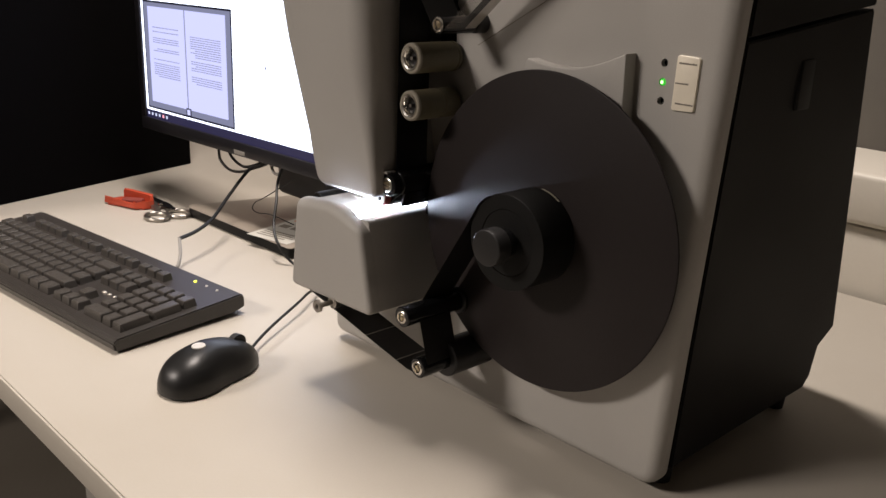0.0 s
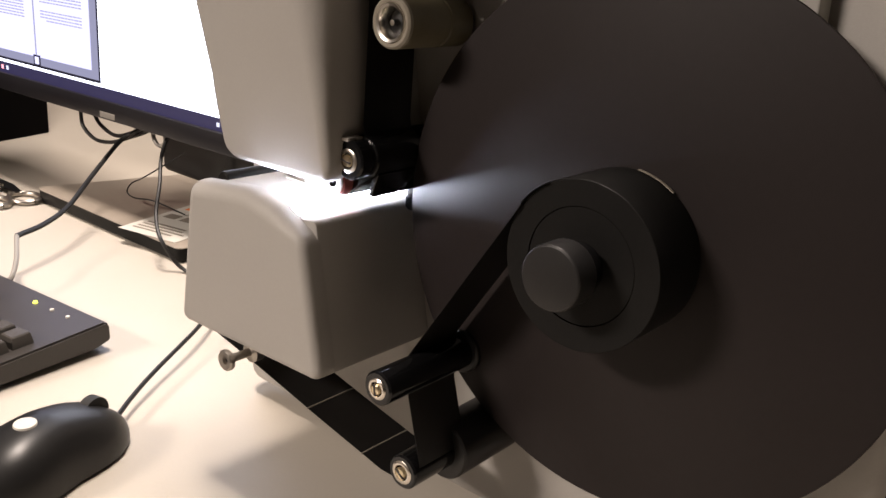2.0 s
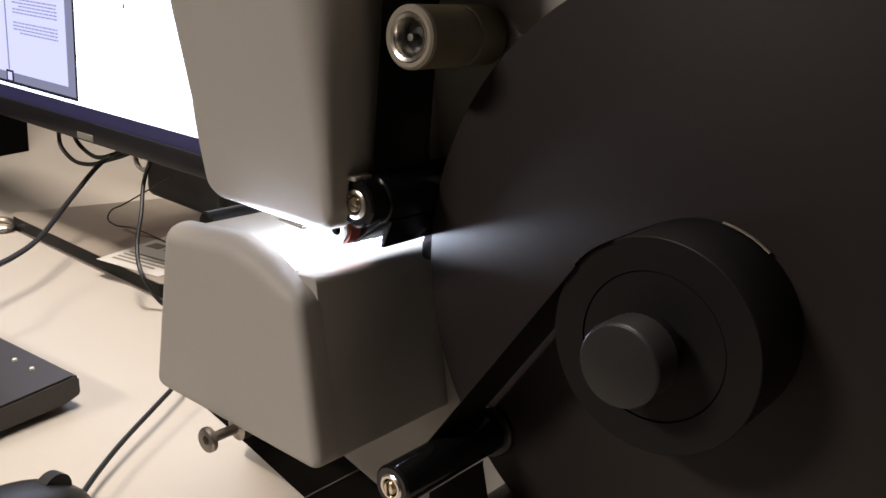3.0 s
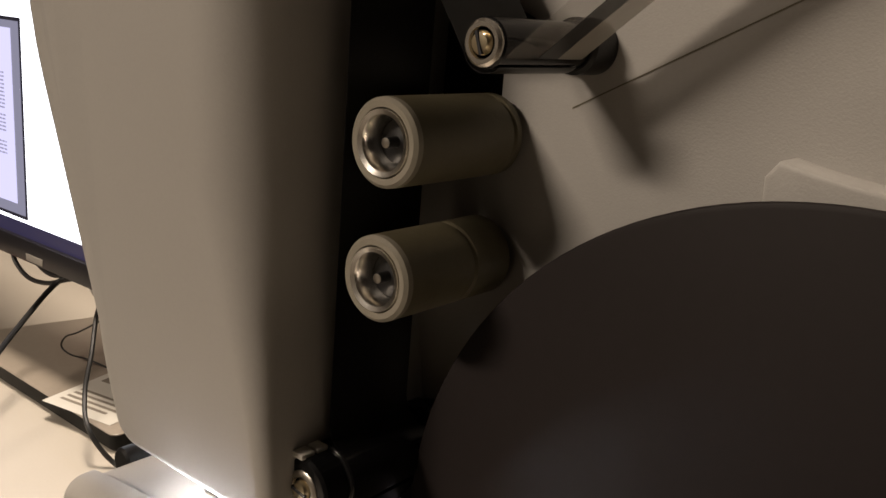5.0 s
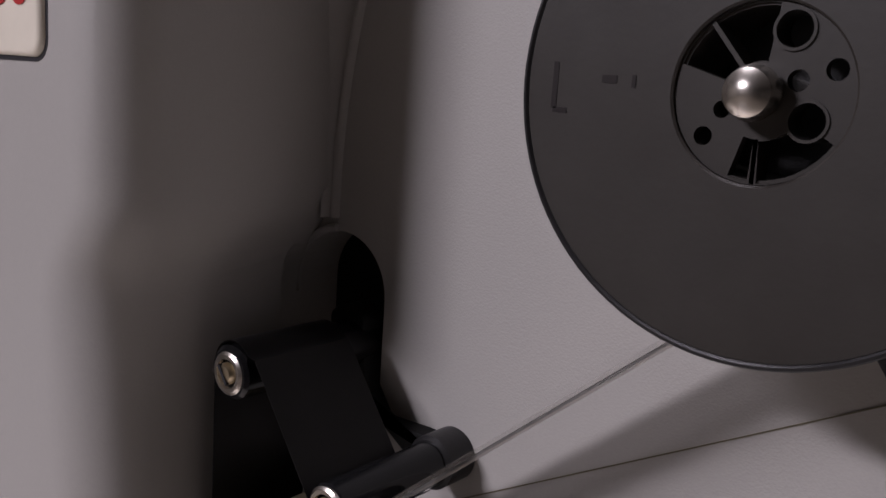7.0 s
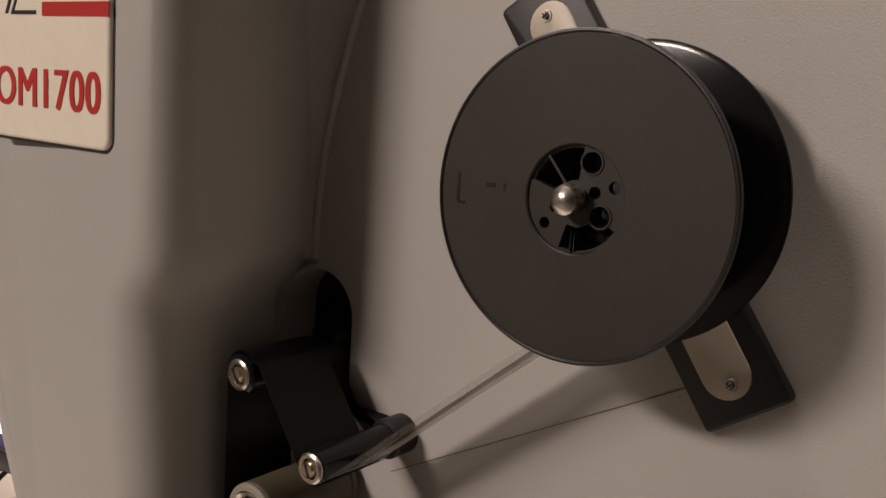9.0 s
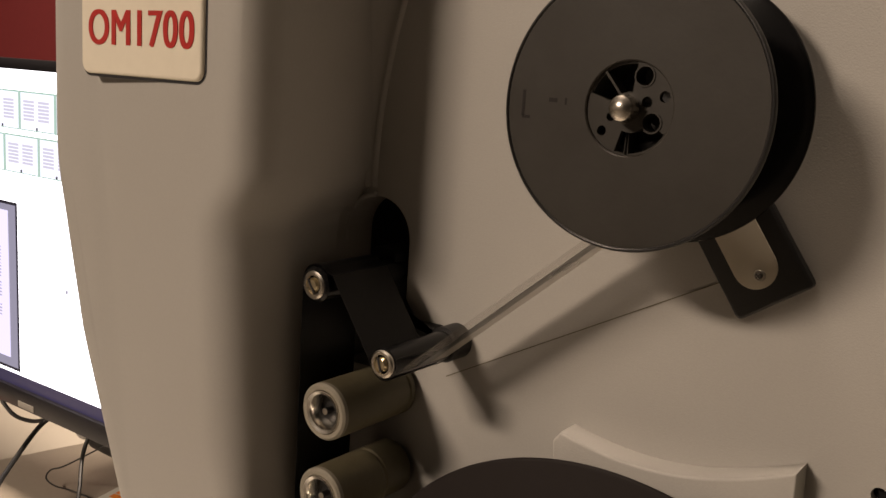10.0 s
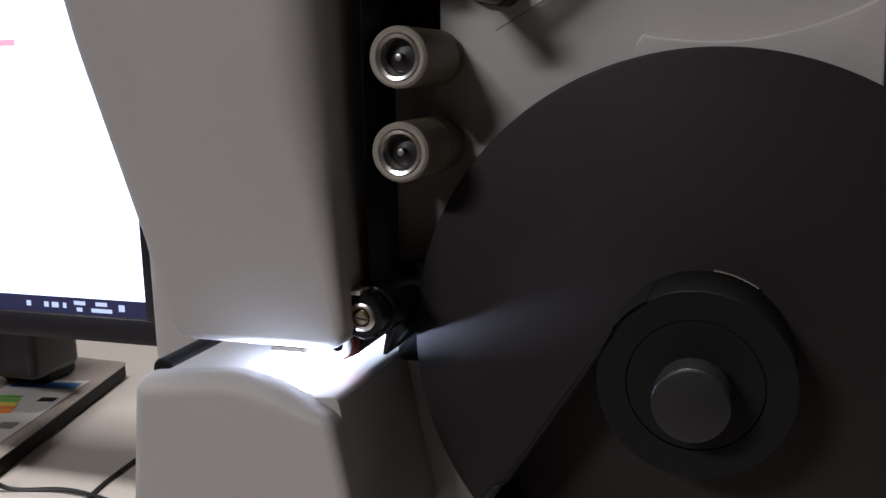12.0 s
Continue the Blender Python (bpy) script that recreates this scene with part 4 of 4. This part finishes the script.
    part("hinge_block", box(-0.783, -0.654, 0.196, 0.255, 0.787, 0.910, 0.008, 3), BLACK_PLASTIC, m)
    poly = rounded([(-0.892, 0.101), (-0.615, 0.106), (-0.676, 0.345), (-0.832, 0.345)], 0.008, 5)
    slabs = ((DESK + 0.0150, inset(poly, 0.0008)), (DESK + 0.0162, poly), (DESK + 0.0168, inset(poly, 0.0010)))
    skirt = ((DESK + 0.0004, inset(poly, 0.004)), (DESK + 0.0030, inset(poly, 0.0012)), (DESK + 0.0149, inset(poly, 0.0012)))
    for name, levels, mat, label in (("stand_base", slabs, BASE, "glossy taupe stand base, narrower at the back"), ("base_skirt", skirt, WOUND, "black underside of the stand base")):
        bm = bmesh.new()
        rings = [[bm.verts.new((px, py, z)) for px, py in q] for z, q in levels]
        for p, q in zip(rings, rings[1:]):
            for k in range(len(p)):
                bm.faces.new((p[k], p[(k + 1) % len(p)], q[(k + 1) % len(p)], q[k]))
        bm.faces.new(rings[0])
        bm.faces.new(rings[-1])
        part(name, bm, mat, m, label)


monitor()


# ---- things on the desk ----
def keyboard():
    """Built flat about its right rear corner, then turned and tipped into place."""
    k = thing("keyboard", "charcoal computer keyboard with numeric block", "keyboard", at=(-0.4915, -0.0425, DESK))
    m = Matrix.Translation((-0.4915, -0.0425, DESK)) @ Matrix.Rotation(radians(6.1), 4, "Z")
    tip = Matrix.Translation((0, 0, 0.0245)) @ Matrix.Rotation(radians(3.2), 4, "X")
    L, D = 0.466, 0.156
    u = 0.01905

    def put(bm):
        bmesh.ops.transform(bm, matrix=m @ tip, verts=bm.verts)
        return bm

    # tray with sloped front, wedge below
    bm = bmesh.new()
    prof = [(0.0, 0.0), (-D, 0.0), (-D - 0.004, -0.004), (-D - 0.002, -0.0135), (-0.01, -0.019), (0.003, -0.016), (0.003, -0.003)]
    a = [bm.verts.new((0.0, y, z)) for y, z in prof]
    b = [bm.verts.new((-L, y, z)) for y, z in prof]
    for i in range(len(prof)):
        j = (i + 1) % len(prof)
        bm.faces.new((a[i], a[j], b[j], b[i]))
    bm.faces.new(a)
    bm.faces.new(b)
    bmesh.ops.bevel(bm, geom=list(bm.edges), offset=0.0016, segments=2, affect="EDGES")
    shell = part("shell", put(bm), KEYBOARD, k)
    for x in (-0.03, -L + 0.03):
        for name, y0, y1, h in (("rear_foot", -0.020, -0.010, 0.0060), ("front_foot", -0.150, -0.140, 0.0028)):
            bm = box(x - 0.012, x + 0.012, y0, y1, 0.0, h, 0.0008)
            bmesh.ops.transform(bm, matrix=m, verts=bm.verts)
            part(name, bm, RUBBER, k)
    shared = {}

    def key(xr, row, w=1.0, h=1.0):
        """A tapered cap; xr is the right edge in key widths from the right, row counts from the front."""
        ident = (round(w, 2), round(h, 2))
        if ident not in shared:
            bm = bmesh.new()
            ww, hh = w * u - 0.0026, h * u - 0.0026
            lay = [(0.0, 0.0), (0.0014, 0.0078), (0.0024, 0.0088)]
            loops = []
            for ins, z in lay:
                loops.append([bm.verts.new((x, y, z)) for x, y in ((-ww / 2 + ins, -hh / 2 + ins), (ww / 2 - ins, -hh / 2 + ins), (ww / 2 - ins, hh / 2 - ins * 0.7), (-ww / 2 + ins, hh / 2 - ins * 0.7))])
            for p, q in zip(loops, loops[1:]):
                for i in range(4):
                    bm.faces.new((p[i], p[(i + 1) % 4], q[(i + 1) % 4], q[i]))
            bm.faces.new(loops[-1])
            bm.faces.new(loops[0])
            bmesh.ops.recalc_face_normals(bm, faces=bm.faces)
            me = bpy.data.meshes.new("key")
            bm.to_mesh(me)
            bm.free()
            me.materials.append(KEY)
            shared[ident] = me
        ob = new("key", shared[ident])
        ob.parent = shell
        ob.matrix_parent_inverse = shell.matrix_world.inverted()
        ob.matrix_world = m @ tip @ Matrix.Translation((-0.0105 - (xr + w / 2) * u, -D + 0.010 + (row + h / 2) * u, 0.0))

    # numeric block
    for row in range(5):
        for c in range(4):
            if c == 0 and row in (0, 2):
                key(0, row, 1, 2)
            elif c == 0 and row in (1, 3):
                continue
            elif row == 0 and c == 3:
                continue
            elif row == 0 and c == 2:
                key(2, 0, 2, 1)
            else:
                key(c, row)
    # arrows and editing keys
    for c in range(3):
        key(4.45 + c, 0)
        key(4.45 + c, 3)
        key(4.45 + c, 4)
        key(4.45 + c, 5.55, 1, 0.8)
    key(5.45, 1)
    # main block, from the right, row by row
    x = 7.9
    for row, widths in ((4, [2] + [1] * 13), (3, [1.5] + [1] * 12 + [1.5]), (2, [1.25, 1] + [1] * 11 + [1.75]), (1, [2.75] + [1] * 10 + [2.25]), (0, [1.25] * 4 + [5.75, 1.25, 1.25, 1.25][:4])):
        at = x
        for w in widths:
            key(at, row, w)
            at += w
    at = x
    for g in range(3):
        for c in range(4):
            key(at, 5.55, 1, 0.8)
            at += 1
        at += 0.5
    key(x + 14.0, 5.55, 1, 0.8)
    # lights at the right rear, round media buttons
    for i, xx in enumerate((-0.071, -0.049, -0.029)):
        bm = bmesh.new()
        bmesh.ops.create_cone(bm, cap_ends=True, segments=16, radius1=0.0018, radius2=0.0015, depth=0.0012, matrix=Matrix.Translation((xx, -0.013, 0.0006)))
        part("indicator", put(bm), YELLOW_LED if i == 0 else WHITE_PLASTIC, shell, "lit yellow indicator" if i == 0 else "unlit indicator")
    for i in range(4):
        bm = bmesh.new()
        bmesh.ops.create_uvsphere(bm, u_segments=16, v_segments=8, radius=0.0032, matrix=Matrix.Translation((-0.0105 - (4.7 + i * 0.55 + (0.4 if i == 3 else 0) - (0.9 if i == 3 else 0)) * u, -D + 0.010 + 2.45 * u, 0.0)) @ Matrix.Diagonal((1.1, 0.8, 0.7, 1)))
        part("round_button", put(bm), DULL_STEEL, shell, "small round silvery button")


keyboard()


def mouse():
    x, y, ang = -0.3700, -0.1515, 15.0
    t = thing("mouse", "black optical computer mouse with round pale badge", "mouse", at=(x, y, DESK))
    m = Matrix.Translation((x, y, DESK)) @ Matrix.Rotation(radians(ang), 4, "Z") @ Matrix.Scale(0.98, 4)

    def shell(z_scale, lift, grow):
        bm = bmesh.new()
        bmesh.ops.create_uvsphere(bm, u_segments=40, v_segments=24, radius=1)
        for v in bm.verts:
            px, py, pz = v.co
            wide = 0.0305 + 0.003 * (-py) - 0.0035 * max(0, 1 - abs(py + 0.0) * 2.2)
            px, py2 = math.copysign(abs(px) ** 0.82, px), math.copysign(abs(py) ** 0.80, py)
            top = 0.036 * (1 - 0.28 * max(0, py2)) if pz > 0 else 0.010
            zz = math.copysign(abs(pz) ** 0.85, pz) * top
            v.co = Vector((px * (wide + grow), py2 * (0.0575 + grow), max(zz * z_scale + 0.0035, 0.0012) + lift))
        return bm

    body = shell(1.0, 0.0, 0.0)
    bmesh.ops.transform(body, matrix=m, verts=body.verts)
    b = part("body", body, MOUSE, t)
    wheel = bmesh.new()
    bmesh.ops.create_cone(wheel, cap_ends=True, segments=28, radius1=0.0105, radius2=0.0105, depth=0.007, matrix=Matrix.Translation((0, 0.036, 0.0235)) @ Matrix.Rotation(radians(90), 4, "Y"))
    bmesh.ops.transform(wheel, matrix=m, verts=wheel.verts)
    part("scroll_wheel", wheel, RUBBER, b)
    badge = bmesh.new()
    bmesh.ops.create_cone(badge, cap_ends=True, segments=32, radius1=0.0068, radius2=0.0064, depth=0.0012, matrix=Matrix.Translation((0, -0.014, 0.0392)) @ Matrix.Rotation(radians(2), 4, "X"))
    bmesh.ops.transform(badge, matrix=m, verts=badge.verts)
    part("badge", badge, WHITE_PLASTIC, b, "round pale badge")
    cord = tube([tuple(m @ Vector((0, 0.056, 0.010))), (-0.4000, -0.0780, DESK + 0.0105), (-0.4180, -0.0500, DESK + 0.0125), (-0.4500, 0.0040, DESK + 0.0150), (-0.4730, 0.0370, DESK + 0.014), (-0.5000, 0.0780, DESK + 0.006), (-0.530, 0.13, DESK + 0.002), (-0.545, 0.36, DESK + 0.002)], 0.0017, 8)
    part("cord", cord, CABLE, t)


mouse()


def cables():
    def cable(points, r, label, mat=CABLE, bend=None):
        c = thing("cable", label, "cable", group="cables on the desk", at=points[0])
        part("cord", tube(points, r, 8, 10), mat, c)
        return c

    cable([(-0.6330, -0.0560, DESK + 0.0120), (-0.6345, -0.0500, DESK + 0.0160), (-0.6360, -0.0450, DESK + 0.0210), (-0.6490, -0.0350, DESK + 0.0300), (-0.6810, -0.0190, DESK + 0.0380)], 0.0022, "grey sleeved end of the keyboard cable", GREY_CABLE)
    cable([(-0.6812, -0.0188, DESK + 0.0380), (-0.6980, 0.0150, DESK + 0.0385), (-0.7180, 0.0500, DESK + 0.0450), (-0.7590, 0.1000, DESK + 0.0610), (-0.7800, 0.1450, DESK + 0.0870), (-0.7660, 0.1600, DESK + 0.1010), (-0.7480, 0.1800, DESK + 0.1250)], 0.0025, "black cable hanging from under the monitor")
    cable([(-0.6850, 0.150, DESK + 0.125), (-0.6780, 0.130, DESK + 0.096), (-0.6530, 0.1100, DESK + 0.072), (-0.6370, 0.0950, DESK + 0.048), (-0.6130, 0.0850, DESK + 0.030), (-0.5960, 0.0980, DESK + 0.0030), (-0.545, 0.110, DESK + 0.0025), (-0.480, 0.10, DESK + 0.0025)], 0.0019, "thin black cable under the monitor")
    cable([(-0.8900, 0.160, DESK + 0.118), (-0.8885, 0.160, DESK + 0.097), (-0.8840, 0.160, DESK + 0.082), (-0.8590, 0.160, DESK + 0.072), (-0.8250, 0.160, DESK + 0.075), (-0.7920, 0.160, DESK + 0.086), (-0.7480, 0.160, DESK + 0.103), (-0.725, 0.170, DESK + 0.125)], 0.0022, "black cable loop behind the monitor")
    cable([(-0.8720, 0.166, DESK + 0.120), (-0.8690, 0.166, DESK + 0.100), (-0.8550, 0.166, DESK + 0.088), (-0.8250, 0.166, DESK + 0.082), (-0.7900, 0.166, DESK + 0.092), (-0.7500, 0.168, DESK + 0.108), (-0.73, 0.175, DESK + 0.128)], 0.0022, "black cable loop behind the monitor")
    cable([(-0.690, 0.165, DESK + 0.090), (-0.7420, 0.150, DESK + 0.055), (-0.7700, 0.150, DESK + 0.041), (-0.7790, 0.150, DESK + 0.029), (-0.7630, 0.150, DESK + 0.026), (-0.7310, 0.152, DESK + 0.030), (-0.70, 0.17, DESK + 0.0190)], 0.0008, "thin stray wire under the monitor")
    ring = thing("cable_ring", "small grey ring on the monitor's underside", "ring", at=(-0.71, 0.15, 0.845))
    bm = bmesh.new()
    part("band", tube([(-0.7130 + 0.012 * math.cos(a), 0.150, 0.846 + 0.012 * math.sin(a)) for a in [i * math.pi / 8 for i in range(17)]], 0.0022, 8, 3, bm=bm), GREY_CABLE, ring)


cables()


def energy_label():
    t = thing("energy_label", "glossy printed energy label lying on the monitor base", "label", at=(-0.69, 0.19, DESK + 0.017))
    z = DESK + 0.0172
    m = Matrix.Translation((-0.6905, 0.1900, z)) @ Matrix.Rotation(radians(13), 4, "Z")

    def flat(name, x0, x1, y0, y1, mat, lift, parent):
        bm = box(x0, x1, y0, y1, 0.0002 * lift, 0.0002 * lift + 0.00015)
        bmesh.ops.transform(bm, matrix=m, verts=bm.verts)
        return part(name, bm, mat, parent, smooth=False)

    s = flat("sheet", -0.038, 0.038, -0.088, 0.088, PAPER, 0, t)
    flat("header", -0.032, 0.034, 0.066, 0.080, ENERGY[3], 2, s)
    for i, c in enumerate((0, 0, 1, 2, 2)):
        flat("grade_bar", -0.030, -0.004 + 0.003 * i, 0.036 - i * 0.009, 0.0435 - i * 0.009, ENERGY[c], 2, s)
    flat("grade_arrow", 0.016, 0.032, 0.030, 0.040, DARK_INK, 2, s)
    random.seed(11)
    for i in range(3):
        flat("icon_bar", -0.030 + 0.022 * i, -0.014 + 0.022 * i, -0.034, -0.020, GREY_INK, 2, s)
    for i in range(4):
        flat("text_bar", -0.030, 0.012 + 0.02 * random.random(), -0.056 - i * 0.007, -0.053 - i * 0.007, GREY_INK, 2, s)


energy_label()


def scissors():
    t = thing("scissors", "worn steel scissors lying open on the desk", "scissors", at=(-0.93, 0.08, DESK))
    z = DESK + 0.004
    for k, (rx, ry) in enumerate(((-0.901, 0.058), (-0.898, 0.092))):
        pts = [(rx + 0.021 * math.cos(a), ry + 0.016 * math.sin(a), z) for a in [i * math.pi / 8 for i in range(17)]]
        loop = part("finger_loop", tube(pts, 0.0032, 8, 3), DULL_STEEL, t)
        tipx, tipy = (-1.018, 0.112) if k == 0 else (-1.014, 0.100)
        d = Vector((tipx - rx, tipy - ry, 0))
        s = d.normalized().cross(Vector((0, 0, 1)))
        bm = bmesh.new()
        base = Vector((rx, ry, z)) + d.normalized() * 0.018
        prof = [(0.0, 0.0038), (0.35, 0.0075), (1.0, 0.0008)]
        lo, hi = [], []
        for f, w in prof:
            c = base.lerp(Vector((tipx, tipy, z)), f) + Vector((0, 0, 0.0016 * k))
            lo.append([bm.verts.new(c - s * w), bm.verts.new(c + s * w)])
            hi.append([bm.verts.new(c - s * w + Vector((0, 0, 0.0016))), bm.verts.new(c + s * w + Vector((0, 0, 0.0016)))])
        for i in range(2):
            bm.faces.new((lo[i][0], lo[i][1], lo[i + 1][1], lo[i + 1][0]))
            bm.faces.new((hi[i][0], hi[i][1], hi[i + 1][1], hi[i + 1][0]))
            bm.faces.new((lo[i][0], lo[i + 1][0], hi[i + 1][0], hi[i][0]))
            bm.faces.new((lo[i][1], lo[i + 1][1], hi[i + 1][1], hi[i][1]))
        bm.faces.new((lo[0][0], lo[0][1], hi[0][1], hi[0][0]))
        bm.faces.new((lo[2][0], lo[2][1], hi[2][1], hi[2][0]))
        part("blade", bm, BLACK_GLOSS if k else DULL_STEEL, t)
    bm = bmesh.new()
    bmesh.ops.create_cone(bm, cap_ends=True, segments=20, radius1=0.004, radius2=0.0032, depth=0.003, matrix=Matrix.Translation((-0.950, 0.088, z + 0.004)))
    part("pivot", bm, STEEL, t)


scissors()


def tape_roll():
    t = thing("tape_dispenser", "small orange plastic tape dispenser on the desk", "dispenser", at=(-1.000, 0.062, DESK))
    lay = Matrix.Translation((-1.000, 0.062, DESK + 0.0004)) @ Matrix.Rotation(radians(18), 4, "Z")
    # a low tray with an uneven raised wall, open at one end
    foot = rounded([(-0.040, -0.020), (0.030, -0.022), (0.046, -0.008), (0.040, 0.014), (-0.030, 0.020), (-0.046, 0.004)], 0.008, 4)
    bm = prism(foot, -0.004, 0.0, 0.001, 2)
    bmesh.ops.transform(bm, matrix=lay @ Matrix.Rotation(radians(-90), 4, "X") @ Matrix.Scale(-1, 4, (0, 0, 1)), verts=bm.verts)
    b = part("tray", bm, ORANGE, t)
    random.seed(3)
    n = len(foot)
    bm = bmesh.new()
    rings = []
    for (x, y), (xi, yi) in list(zip(foot, inset(foot, 0.0055)))[:n - 5]:
        h = random.uniform(0.010, 0.015) + (0.006 if y > 0.010 else 0)
        rings.append([bm.verts.new(v) for v in ((x, y, 0.003), (x * 0.97, y * 0.97, h), (xi, yi, h - 0.001), (xi, yi, 0.003))])
    for p, q in zip(rings, rings[1:]):
        for i in range(4):
            bm.faces.new((p[i], p[(i + 1) % 4], q[(i + 1) % 4], q[i]))
    bm.faces.new(rings[0])
    bm.faces.new(rings[-1])
    bmesh.ops.transform(bm, matrix=lay, verts=bm.verts)
    part("wall", bm, ORANGE, b)
    bm = box(-0.012, 0.022, -0.008, 0.007, 0.004, 0.011, 0.002, 2)
    bmesh.ops.transform(bm, matrix=lay @ Matrix.Rotation(radians(20), 4, "Z"), verts=bm.verts)
    part("cutter", bm, RED_PLASTIC, b)


tape_roll()


def dark_cabinet():
    t = thing("cabinet", "tall matt black cabinet standing on the desk", "cabinet", at=(-1.5, 0.1, DESK))
    m = Matrix.Translation((-1.2130, 0.283, DESK)) @ Matrix.Rotation(radians(15.0), 4, "Z")
    for name, b, mat in (("side_panel", (-0.015, 0.0, -0.58, 0.0, 0.0, 0.90), CABINET), ("back_panel", (-0.45, -0.0155, -0.015, 0.0, 0.0, 0.90), CABINET),
                         ("top_panel", (-0.45, 0.0, -0.58, 0.0, 0.9005, 0.915), CABINET), ("front_panel", (-0.45, -0.0155, -0.58, -0.565, 0.0, 0.90), CABINET)):
        bm = box(*b, 0.002)
        bmesh.ops.transform(bm, matrix=m, verts=bm.verts)
        part(name, bm, mat, t)


dark_cabinet()
